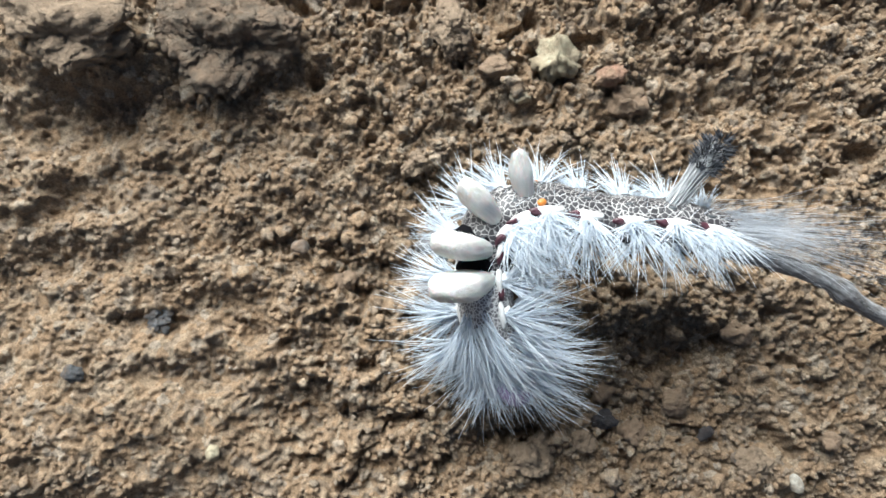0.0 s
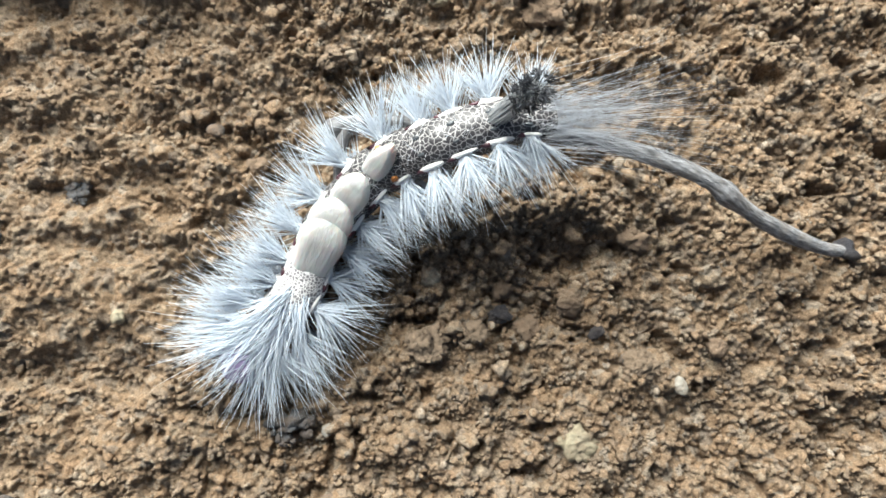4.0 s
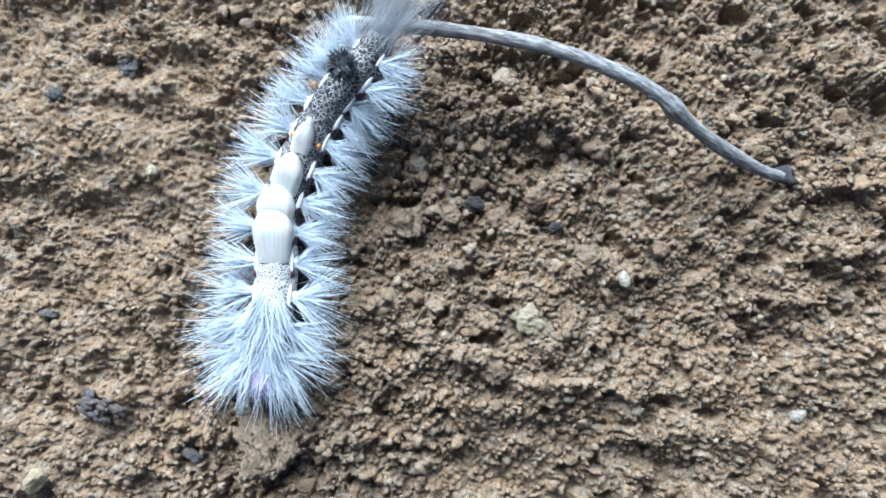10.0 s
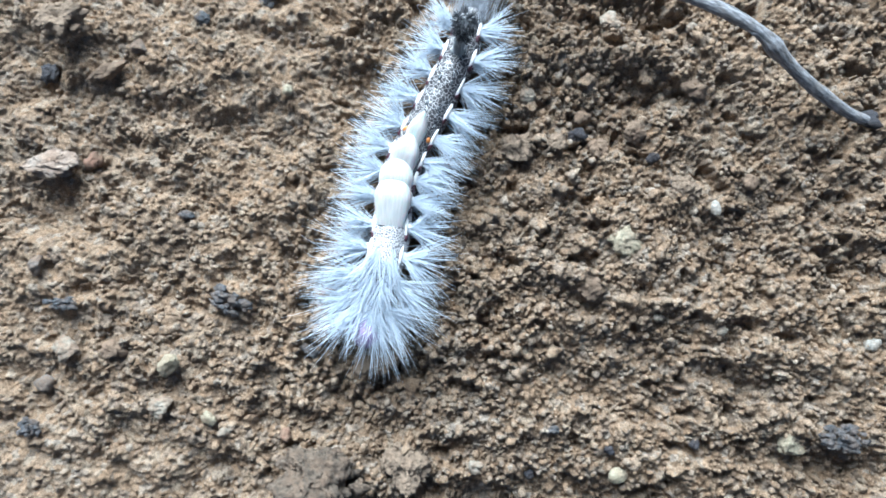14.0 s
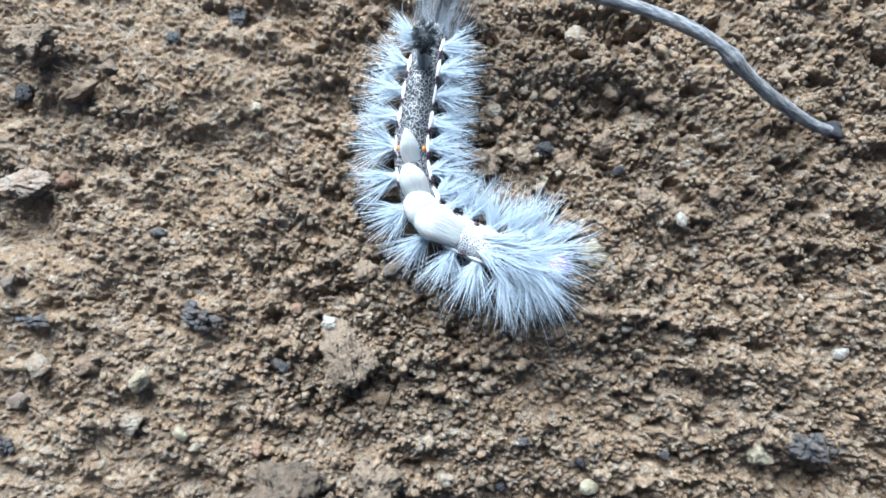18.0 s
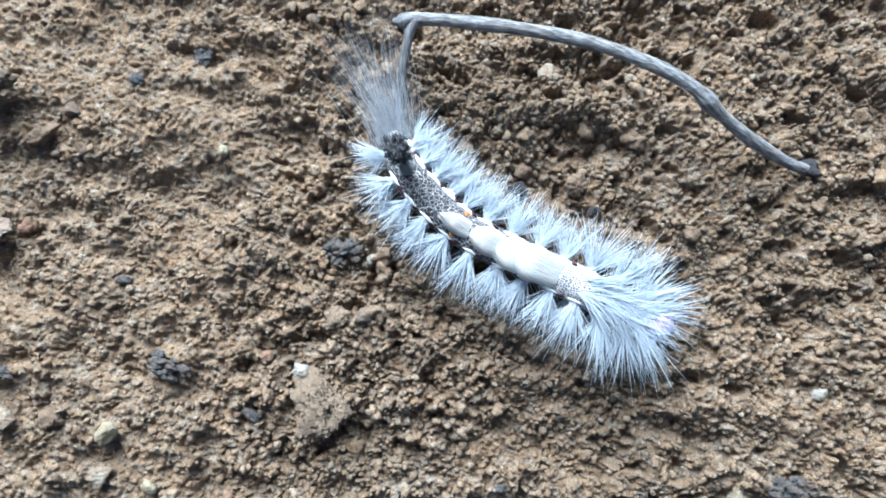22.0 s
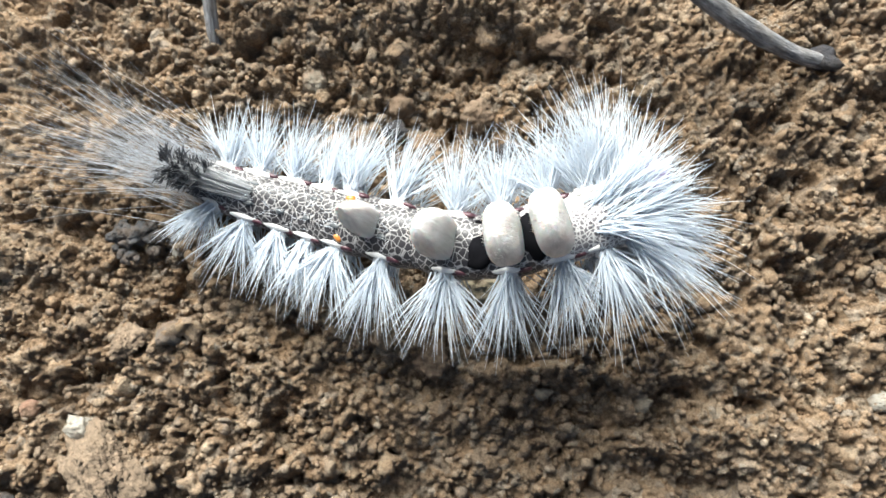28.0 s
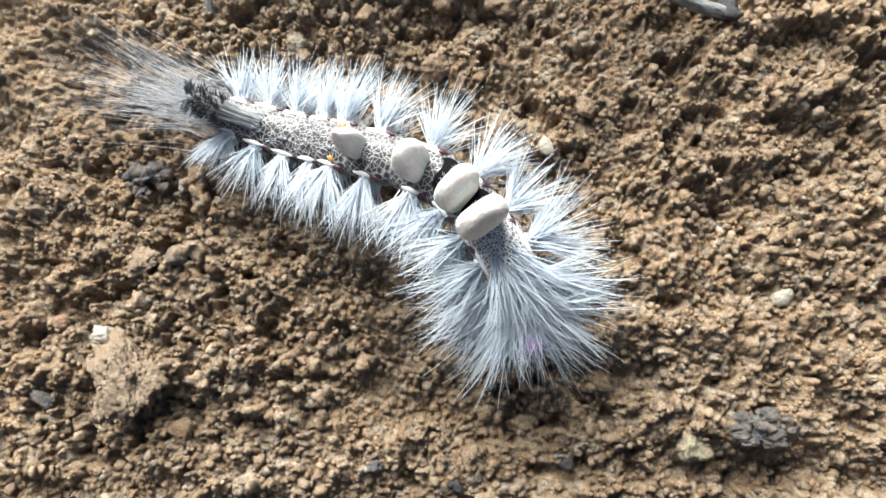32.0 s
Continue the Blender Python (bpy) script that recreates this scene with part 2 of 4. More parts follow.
def grains(x, y, size, seed, low=0.3, high=0.62, lift=0.5):
    """Height of a layer of angular grains, one in each cell of that size, and the tone of the grain at each place."""
    r = np.random.RandomState(seed)
    shape = (128, 128)
    ox, oy, rad, up, hue = r.rand(*shape), r.rand(*shape), r.uniform(low, high, shape), r.uniform(-1, 1, shape) * lift, r.rand(*shape)
    turn, thin = r.uniform(0, 3.14, shape), r.uniform(1.0, 1.3, shape)
    gx, gy = x / size, y / size
    i, j = np.floor(gx).astype(int), np.floor(gy).astype(int)
    best, tone = np.full(x.shape, -0.32), np.full(x.shape, 0.3)
    for di in (-1, 0, 1):
        for dj in (-1, 0, 1):
            a, b = (i + di) & 127, (j + dj) & 127
            dx, dy = gx - i - di - ox[a, b], gy - j - dj - oy[a, b]
            c, s = np.cos(turn[a, b]), np.sin(turn[a, b])
            u, v = (dx * c + dy * s), (dy * c - dx * s) * thin[a, b]
            far = 0.65 * (u * u + v * v) + 0.35 * np.maximum(abs(u), abs(v)) ** 2 * 1.6
            top = np.minimum(np.sqrt(np.maximum(rad[a, b] ** 2 - far, 0)) * 1.15, rad[a, b] * 1.1) + up[a, b] * rad[a, b]
            wins = (far < rad[a, b] ** 2) & (top > best)
            best, tone = np.where(wins, top, best), np.where(wins, hue[a, b], tone)
    return (best + 0.3) * size, tone


# Broad hollows (minus) and swellings of the soil: x, y, reach along x and y, height, in millimetres.
SWELLS = (
    (17, -15, 11, 7, -1.2), (10, -7, 14, 4, 0.8), (27, -5, 14, 4, 1.0), (32, -69, 38, 16, -6.0), (-20, 19, 9, 6, 1.6), (-34, 17, 7, 4, 2.0),
    (-33, 11, 8, 3, -1.0), (-19, 11.5, 8, 2.5, -0.8), (-48, -31, 6, 3, 1.2), (-48, -39, 7, 3.5, -2.6), (-6, -63.5, 9, 4, 1.8),
    (-9, -58.5, 5, 1.6, -1.8), (55, -51.5, 9, 2.5, -2.6), (62, -57, 12, 5, 1.6), (-52, -22, 3.5, 3, -2.0), (72, -44, 7, 6, 1.4),
    (45, -12, 12, 6, 0.8), (60, 0, 9, 4, -1.5), (-30, -18, 12, 4, 0.9), (-33, -24, 9, 3, -0.9), (8, -42, 12, 4, -0.8),
    (40, -30, 14, 8, 0.5), (24, -48.5, 16, 4, -1.5), (24, -38, 16, 5, 0.9), (-40, -22, 14, 5, 1.1), (-31, 4, 12, 5, 1.0), (-3.2, -46.8, 3.0, 4.2, 0.8), (-7.5, -47, 1.6, 4, -0.8), (1.0, -50, 3, 2, -1.2), (-35, 19.5, 5, 3, 2.2), (3.2, -61, 2.4, 2.6, 1.6),
    (-50, -16, 3.2, 2.2, 1.8), (-38, -27, 5, 1.4, 0.9), (-40, -29.5, 5, 1.2, -0.9), (-24, -12, 4, 1.5, -1.0), (22, -10, 4, 2, -1.2), (5, 10, 5, 2.5, 0.8), (28, 14, 7, 2, -1.0),
    (21.8, -37.8, 3, 1.6, -1.1), (26.4, -41.4, 5, 1.8, -1.2), (36.7, -43.6, 6, 1.8, -1.3), (44.3, -36.4, 4, 1.2, -0.9), (7, -35.2, 3, 2.2, -1.0), (8.1, -57.4, 3, 1.6, -1.2),
    (-4.4, -53, 4, 1.6, -1.0), (-19, -65.4, 4, 1.6, -1.0), (-19.8, -4.9, 3, 1.4, -0.9), (-17, -8.6, 2, 1.2, -0.9), (-19.6, -30.2, 3, 1.2, -0.8), (45.6, 4.9, 3, 1.6, -1.2),
    (3, 18.6, 2, 2, -1.4), (-14.9, 15.6, 3, 1.2, -1.2), (-32, 13.8, 5, 1.6, -1.2), (-26.9, -11.5, 1.8, 1.2, -0.9), (17.6, -44.8, 4, 1.5, -1.0), (46.6, -20, 3, 1.2, -0.9), (33.9, -29.8, 4, 1.2, -0.7),
)


def lie(x, y):
    """Height of the soil without its grains: swells, and worn ridges that run aslant."""
    u, v = x + 0.5 * y, y * 1.3 - 0.35 * x
    ridge = 1 - 2 * abs(value_noise(u + 3 * value_noise(x, y, 6, 91), v + 3 * value_noise(x, y, 6, 93), 9, 2))
    small = value_noise(u + 1.5 * value_noise(x, y, 2.5, 92), v + 1.5 * value_noise(x, y, 2.5, 94), 3.6, 9)
    z = 1.0 * value_noise(x, y, 14, 1) + 0.9 * ridge + 1.05 * small + 0.3 * value_noise(x, y, 1.9, 95) - 0.3
    z = np.where(z > 0.6, 0.6 + 0.4 * (z - 0.6), z)
    for cx, cy, rx, ry, h in SWELLS:
        z = z + h * np.exp(-((x - cx) / rx) ** 2 - ((y - cy) / ry) ** 2)
    return z - 0.9


def relief(x, y):
    """Height of the soil with its grains, and their tones."""
    z = lie(x, y)
    warp_x = x + 0.45 * value_noise(x, y, 1.7, 3) + 0.25 * value_noise(x, y, 0.6, 31)
    warp_y = y + 0.45 * value_noise(x, y, 1.7, 4) + 0.25 * value_noise(x, y, 0.6, 41)
    loose = np.clip(0.5 + 0.75 * value_noise(x, y, 12, 5) + 0.35 * value_noise(x, y, 4, 51) - 0.4 * np.clip((-8 - x) / 15, 0, 1), 0, 1)
    caked = np.clip((-6 - x) / 18, 0, 1)  # smoother caked soil to the left; its paler tone also stands in for light
    clods, tone_a = grains(warp_x, warp_y, 2.2, 11, 0.12, 0.58)
    lumps, tone_b = grains(warp_x, warp_y, 1.05, 12, 0.16, 0.6)
    grit, tone_c = grains(warp_x, warp_y, 0.58, 13, 0.2, 0.64)
    z = z + 0.42 * clods * loose + 0.65 * lumps * (0.6 + 0.4 * loose) * (1 - 0.35 * caked) + 0.95 * grit * (1 - 0.3 * caked)
    z = z + 0.15 * value_noise(x, y, 0.42, 6) - (1.5 - 1.1 * np.clip((-8 - x) / 15, 0, 1)) * np.clip((value_noise(x, y, 2.3, 77) + 0.35 * value_noise(x, y, 0.8, 78) - 0.46) / 0.2, 0, 1)
    # The tone rises to the left, partly to paint in the brighter light there.
    return z, np.clip(0.15 * tone_a + 0.38 * tone_b + 0.58 * tone_c - 0.08 + 0.11 * caked, 0, 1)


def height(x, y):
    return relief(x, y)[0]


def ground():
    """One sheet of soil, fine where the caterpillar is and coarser out to the horizon."""
    def steps(low, high, step, reach):
        mid = np.arange(low, high + step / 2, step)
        out = step * 1.35 ** np.arange(1, 60)
        out = np.cumsum(out)
        out = out[out < reach]
        return np.concatenate([low - out[::-1], mid, high + out])
    xs, ys = steps(-61, 86, 0.17, 4000), steps(-77, 30, 0.17, 4000)
    x, y = np.meshgrid(xs, ys)
    z, tone = relief(x, y)
    n, m = len(xs), len(ys)
    index = np.arange(n * m).reshape(m, n)
    faces = np.stack([index[:-1, :-1], index[:-1, 1:], index[1:, 1:], index[1:, :-1]], -1).reshape(-1, 4)
    me = mesh_of("ground", np.stack([x, y, z], -1).reshape(-1, 3), faces, SOIL)
    me.attributes.new("tone", "FLOAT", "POINT").data.foreach_set("value", tone.ravel())
    ob = new("ground", me)
    return tagged(ob, "dry crumbly reddish-brown soil with hollows and clods", "soil", kind="structure")


def ball(level):
    bm = bmesh.new()
    bmesh.ops.create_icosphere(bm, subdivisions=level, radius=1.0)
    bm.verts.ensure_lookup_table()
    verts = np.array([v.co for v in bm.verts])
    faces = np.array([[v.index for v in f.verts] for f in bm.faces])
    bm.free()
    return verts, faces


BALL = {level: ball(level) for level in (1, 2, 3, 4, 5)}


def lumpy(level, seed, rough=0.25, flat=0.0, cuts=9):
    """A lumpy, faceted ball of radius about 1."""
    verts, faces = BALL[level]
    r = np.random.RandomState(seed)
    swell = np.zeros(len(verts))
    for k in range(7):
        way = r.normal(size=3)
        way /= np.linalg.norm(way)
        swell += rough * 0.55 * np.cos(verts @ way * r.uniform(1.5, 5.5) + r.uniform(0, 6))
    out = verts * (1 + swell * 0.5)[:, None]
    for k in range(cuts):
        way = r.normal(size=3)
        way /= np.linalg.norm(way)
        cut = r.uniform(0.58, 0.92)
        over = np.maximum(out @ way - cut, 0)
        out = out - over[:, None] * way * 0.8
    if level >= 3:
        for k in range(60):
            way = r.normal(size=3)
            pull = r.uniform(4, 22 if level < 5 else 40)
            out = out * (1 + 0.14 * rough / pull * 5 * np.cos(verts @ way * pull + r.uniform(0, 6)) * 0.5)[:, None]
    out += r.normal(scale=0.016, size=out.shape) * rough * 3
    out[:, 2] *= 1 - flat
    return out, faces


def loose_crumbs(soil):
    """The loose crumbs that lie on the soil: the largest are pieces of the ground, the rest far too many to count."""
    r = np.random.RandomState(21)

    def scatter(count, low, high, bare):
        x, y = r.uniform(-60, 84, count), r.uniform(-76, 30, count)
        hollow = np.exp(-((x - 17) / 17) ** 2 - ((y + 19) / 14) ** 2) + 0.5 * np.exp(-((x - 14) / 26) ** 2 - ((y + 57) / 9) ** 2)
        loose = 1.2 * hollow + 0.6 * value_noise(x, y, 11, 5) + 0.4 * value_noise(x, y, 3, 8) - 0.8 * np.clip((-6 - x) / 18, 0, 1)
        keep = loose > r.uniform(-1.3, 1.1, count) + bare
        x, y = x[keep], y[keep]
        return x, y, low + (high - low) * r.rand(len(x)) ** 2.2

    turned = lambda a: np.stack([np.stack([np.cos(a), -np.sin(a), 0 * a], -1), np.stack([np.sin(a), np.cos(a), 0 * a], -1), np.stack([0 * a, 0 * a, 1 + 0 * a], -1)], -2)
    verts, faces, start = [], [], 0
    for level, (x, y, size) in ((1, scatter(90000, 0.13, 0.34, 0.05)), (2, scatter(13000, 0.34, 0.62, 0.45))):
        z = height(x, y) + size * 0.1
        for k in range(12):
            v, f = lumpy(level, 100 + 20 * level + k, 0.45, 0.1, 9)
            x_k, y_k, z_k, size_k = x[k::12], y[k::12], z[k::12], size[k::12]
            n = len(x_k)
            spun = np.einsum("vi,nij->nvj", v, turned(r.uniform(0, 6.28, n))) * (size_k[:, None] * r.uniform(0.8, 1.25, (n, 3)))[:, None]
            verts.append((spun + np.stack([x_k, y_k, z_k], 1)[:, None]).reshape(-1, 3))
            faces.append((f[None] + (start + np.arange(n) * len(v))[:, None, None]).reshape(-1, 3))
            start += n * len(v)
    ob = new("soil_crumbs", mesh_of("soil_crumbs", np.concatenate(verts), np.concatenate(faces), CRUMBS))
    tagged(ob, "loose brown crumbs scattered over the soil", "soil crumbs", kind="stuff")

    meshes = [mesh_of("crumb", *lumpy(3, 300 + k, 0.55, 0.1, 7), CRUMB) for k in range(14)]
    x, y, size = scatter(2600, 0.6, 1.1, 0.7)
    z = height(x, y) + size * 0.15
    for k in range(min(len(x), 300)):
        piece = part("crumb", meshes[k % 14], soil)
        piece.matrix_basis = pose(x[k] * MM, y[k] * MM, z[k] * MM, 0, 0, k * 47 % 360) @ Matrix.Scale(size[k], 4)


def pebble(name, stuff, x, y, size, label, category, stretch=(1, 1, 0.7), turn=0.0, seed=0, rough=0.4, sink=0.38, level=3):
    """One stone or lump, about size millimetres across, sunk a little into the soil."""
    verts, faces = lumpy(max(level, 4) if size > 2.2 else level, seed, rough, 0.0, 3 if stuff in ("rocky", "clay") else 9)
    verts = verts * (np.array(stretch) * size / 2)
    if size > 3.5 and stuff != "charcoal":
        out = verts / np.linalg.norm(verts, axis=1)[:, None]
        a, b = verts[:, 0] + 0.7 * verts[:, 2] + seed * 7, verts[:, 1] - 0.6 * verts[:, 2] + seed * 3
        pits = 0.06 * size ** 0.8 * value_noise(a, b, 0.2 * size, 61) - 0.45 * abs(value_noise(a, b, 1.1, 62)) + 0.2 * value_noise(a, b, 0.45, 63)
        verts = verts + out * pits[:, None]
    c, s = math.cos(radians(turn)), math.sin(radians(turn))
    verts = verts @ np.array([[c, s, 0], [-s, c, 0], [0, 0, 1]])
    crumbling = stuff in ("clay", "rocky", "flake") or stuff == "charcoal" and size > 2.5
    ob = new(name, None if crumbling else mesh_of(name, verts, faces, STONE[stuff], smooth=stuff not in ("charcoal", "black")))
    if crumbling:
        r = np.random.RandomState(seed + 900)
        count, least, most = (34, 0.12, 0.34) if stuff == "charcoal" else (34, 0.07, 0.22)
        for k in range(count):
            v, f = lumpy(3 if stuff == "charcoal" or k else 5, seed * 20 + k, 0.5)
            a, far = r.uniform(0, 6.28), r.uniform(0.1, 0.9) ** 0.7 if k else 0.0
            big = r.uniform(least, most) if k or stuff == "charcoal" else 0.92
            v = (v * big + (math.cos(a) * far, math.sin(a) * far, r.uniform(-0.1, 0.6) * (1 - far))) * (np.array(stretch) * size / 2)
            part("fragment", mesh_of("fragment", v @ np.array([[c, s, 0], [-s, c, 0], [0, 0, 1]]), f, STONE[stuff]), ob)
    z = float(lie(np.array(x), np.array(y))) + 0.45
    ob.matrix_basis = pose(x * MM, y * MM, (z + 0.25 + stretch[2] * size / 2 * (1 - 2 * sink)) * MM)
    return tagged(ob, label, category, {"charcoal": "charcoal on the soil", "pebble": "pebbles on the soil"}.get(category, ""))


# ---- the soil and what lies on it ----
def stones():
    pebble("rock", "rocky", -19.6, 19.6, 12.6, "large rough earthy rock half sunk in soil", "rock", (1, 0.95, 0.5), 10, 61, 0.5, 0.5, 5)
    pebble("clod", "clay", -33.0, 19.6, 11.5, "broad orange-brown bank of caked earth", "clod", (1.1, 0.75, 0.42), 5, 62, 0.5, 0.5, 5)
    pebble("clod", "clay", 1.3, 21.0, 5.2, "orange-brown clod beside a crevice", "clod", (0.8, 1.1, 0.6), 0, 63, 0.5, 0.4)
    pebble("clod", "brown", 5.7, 17.4, 3.4, "rounded brown clod near a yellow stone", "clod", (1, 0.8, 0.7), 0, 64, 0.4, 0.3)
    pebble("stone", "yellow", 11.6, 18.1, 5.8, "rough pale yellow stone lying on soil", "stone", (1, 0.85, 0.8), 20, 2, 0.4, 0.25, 4)
    pebble("charcoal_bit", "charcoal", -33.3, -11.4, 2.0, "small dark charcoal bit on soil", "charcoal", (1, 0.9, 0.4), 0, 4, 0.5, 0.48)
    pebble("charcoal_bit", "charcoal", -26.1, -6.8, 2.8, "slate-grey charcoal bit on soil", "charcoal", (1, 0.8, 0.35), 30, 5, 0.5, 0.48)
    pebble("pebble", "pale", 17.2, -2.1, 3.0, "pale flattish pebble behind the twig", "pebble", (1, 0.7, 0.6), 15, 6)
    pebble("pebble", "pale", 27.3, -1.0, 1.9, "small pale pebble near the twig", "pebble", (1, 0.9, 0.8), 0, 7)
    pebble("clod", "clay", -3.2, -47.2, 7.6, "pale-topped earthy clod on soil", "clod", (0.8, 1.05, 0.42), 15, 71, 0.5, 0.45, 5)
    pebble("pebble", "white", -6.3, -43.6, 2.3, "whitish pebble bedded on a clod", "pebble", (1, 0.9, 0.7), 0, 9, 0.35, 0.35)
    pebble("pebble", "pale", -28.3, -60.2, 2.9, "pale buff pebble on soil", "pebble", (1, 0.85, 0.75), 40, 11)
    pebble("pebble", "yellow", -22.2, -60.3, 2.1, "small buff pebble on soil", "pebble", (1, 0.8, 0.75), 0, 12)
    pebble("clay_crumb", "red", -12.6, -60.5, 1.9, "brick-red clay crumb on soil", "clay crumb", (1, 0.9, 0.8), 0, 13)
    pebble("pebble", "pale", 11.3, -60.1, 1.9, "small pale pebble on soil", "pebble", (1, 0.9, 0.8), 0, 14)
    pebble("pebble", "yellow", 29.1, -57.9, 2.5, "smooth yellowish pebble on soil", "pebble", (1.1, 0.75, 0.7), 10, 15, 0.15)
    pebble("stone", "yellow", 48.6, -49.6, 3.2, "rounded olive-yellow stone beside charcoal", "stone", (1, 0.9, 0.8), 0, 16)
    pebble("pebble", "pale", 37.6, -37.4, 1.9, "small pale pebble on open soil", "pebble", (1, 0.8, 0.7), 30, 17)
    pebble("pebble", "pale", 30.1, -37.3, 1.6, "small buff pebble on open soil", "pebble", (1, 0.8, 0.7), 0, 18)
    pebble("pebble", "grey", -43.6, -60.4, 2.6, "smooth blue-grey pebble on soil", "pebble", (1, 0.85, 0.7), 0, 19, 0.15)
    pebble("charcoal_bit", "charcoal", -43.7, -66.0, 3.0, "blue-black charcoal bit on soil", "charcoal", (1, 0.9, 0.7), 0, 20, 0.5)
    pebble("stone", "pale", -41.1, -55.4, 3.3, "dull pale stone bedded in soil", "stone", (1, 0.9, 0.7), 0, 21)
    pebble("stone", "brown", -35.6, -54.3, 2.9, "purplish-brown stone bedded in soil", "stone", (1, 0.9, 0.7), 0, 22)
    pebble("rock", "rocky", -7.2, -64.8, 9.6, "rough grey rock over a dark crevice", "rock", (1.2, 0.85, 0.45), 0, 23, 0.4, 0.42, 5)
    pebble("charcoal_bit", "black", 18.2, -59.9, 1.4, "tiny black charcoal bit on soil", "charcoal", (1, 0.9, 0.7), 0, 25, 0.5)
    pebble("charcoal_lump", "charcoal", 54.4, -47.2, 5.0, "broad crumbling charcoal lump on a ledge", "charcoal", (1.2, 0.7, 0.5), 5, 26, 0.6, 0.3, 4)
    pebble("stone_flake", "flake", -48.3, -33.4, 6.4, "pale stone flake jutting over a hollow", "stone flake", (1.2, 0.55, 0.25), 12, 67, 0.45, 0.2, 4)
    pebble("clay_crumb", "red", -43.6, -31.8, 2.8, "orange clay crumb beside a pale flake", "clay crumb", (1, 0.8, 0.7), 0, 28, 0.4)
    pebble("charcoal_bit", "black", -52.0, -21.7, 2.7, "black charcoal bit in a hole", "charcoal", (0.8, 1.1, 0.6), 20, 29, 0.5, 0.5)
    pebble("charcoal_bit", "charcoal", -30.2, -36.3, 2.0, "flat blue-grey charcoal bit", "charcoal", (1.2, 0.5, 0.4), -10, 31, 0.5)
    pebble("pebble", "grey", 28.6, -20.5, 1.6, "small greenish-grey pebble on soil", "pebble", (1, 0.9, 0.7), 0, 32)
    pebble("pebble", "white", 71.8, -35.1, 1.9, "white pebble on open soil", "pebble", (1, 0.85, 0.8), 20, 33)
    pebble("pebble", "pale", 70.1, -5.6, 2.9, "pale angular pebble on soil", "pebble", (1, 0.8, 0.7), 0, 34, 0.4)
    pebble("stone", "pale", 77.9, -15.5, 3.2, "pale stone bedded in soil", "stone", (1, 0.8, 0.6), 30, 35, 0.4)
    pebble("rock", "rocky", 72.6, -43.7, 8.2, "smooth grey rock sunk in soil", "rock", (1, 1, 0.4), 0, 36, 0.3, 0.42, 5)
    pebble("charcoal_bit", "black", 37.7, -52.0, 1.3, "tiny blue-black charcoal bit", "charcoal", (1, 0.9, 0.7), 0, 37, 0.5)
    pebble("charcoal_lump", "charcoal", -22.3, -45.5, 4.6, "blue-grey crumbling charcoal lump", "charcoal", (1.1, 0.75, 0.55), -8, 38, 0.6, 0.3, 4)
    pebble("pebble", "white", 56.5, -35.3, 1.9, "bright white angular pebble on soil", "pebble", (1, 0.9, 0.85), 40, 39, 0.35)
    pebble("pebble", "yellow", -28.3, -54.6, 3.3, "smooth cream-yellow pebble on soil", "pebble", (0.75, 1.05, 0.75), -25, 40, 0.18)
    pebble("pebble", "white", 34.0, -22.9, 2.0, "small cream oval pebble on soil", "pebble", (0.65, 1.1, 0.6), 20, 41, 0.15)
    pebble("stone", "yellow", 23.9, -29.0, 4.7, "flat cream stone bedded in soil", "stone", (1, 0.72, 0.5), -5, 44, 0.25)
    pebble("charcoal_lump", "charcoal", -3.9, -28.2, 4.3, "dark blue-grey charcoal lump on soil", "charcoal", (1, 0.95, 0.75), 30, 43, 0.6, 0.25, 4)
    pebble("charcoal_bit", "charcoal", -43.2, -50.1, 4.4, "flat dark charcoal sliver on soil", "charcoal", (1, 0.4, 0.3), 12, 44, 0.5)
    pebble("charcoal_bit", "black", 15.8, -16.8, 2.4, "shiny black charcoal bit in a hollow", "charcoal", (1, 0.75, 0.6), 0, 45, 0.5, 0.2)
    pebble("charcoal_bit", "black", 25.6, -18.0, 1.8, "small shiny black charcoal bit", "charcoal", (1, 0.8, 0.7), 20, 46, 0.5, 0.2)
    pebble("pebble", "grey", 0.1, -35.5, 2.2, "smooth blue-grey pebble on soil", "pebble", (0.85, 1.1, 0.75), -20, 47, 0.2)
    pebble("clay_crumb", "red", -11.0, -42.6, 1.8, "brick-red clay crumb on open soil", "clay crumb", (1, 0.9, 0.8), 0, 48, 0.3)
    pebble("clod", "clay", -49.5, -16.0, 6.4, "pale rounded earth clod on soil", "clod", (1.15, 0.8, 0.5), 20, 81, 0.45, 0.4, 5)
    pebble("stone_flake", "brown", -43.9, -20.7, 4.4, "thin brown flake standing in soil", "stone flake", (1.2, 0.4, 0.45), 38, 82, 0.35, 0.3)
    pebble("clod", "clay", 2.8, -61.5, 6.0, "rounded brown clod near a crevice", "clod", (1, 0.95, 0.5), 0, 83, 0.4, 0.4, 5)
    pebble("clod", "clay", 8.7, -20.0, 4.6, "yellowish crumbling clod in a hollow", "clod", (1.1, 0.8, 0.55), 25, 84, 0.5, 0.35)
    pebble("clod", "clay", 29.9, -21.2, 4.2, "pale crumbling clod in a hollow", "clod", (1, 0.85, 0.5), 0, 85, 0.5, 0.4)
    pebble("clod", "brown", 23.0, -15.0, 2.9, "round brown clod in a hollow", "clod", (1, 0.9, 0.75), 0, 86, 0.4, 0.3)
    pebble("clod", "brown", 18.5, -18.2, 2.5, "small brown clod beside charcoal", "clod", (1, 0.95, 0.75), 0, 87, 0.4, 0.3)
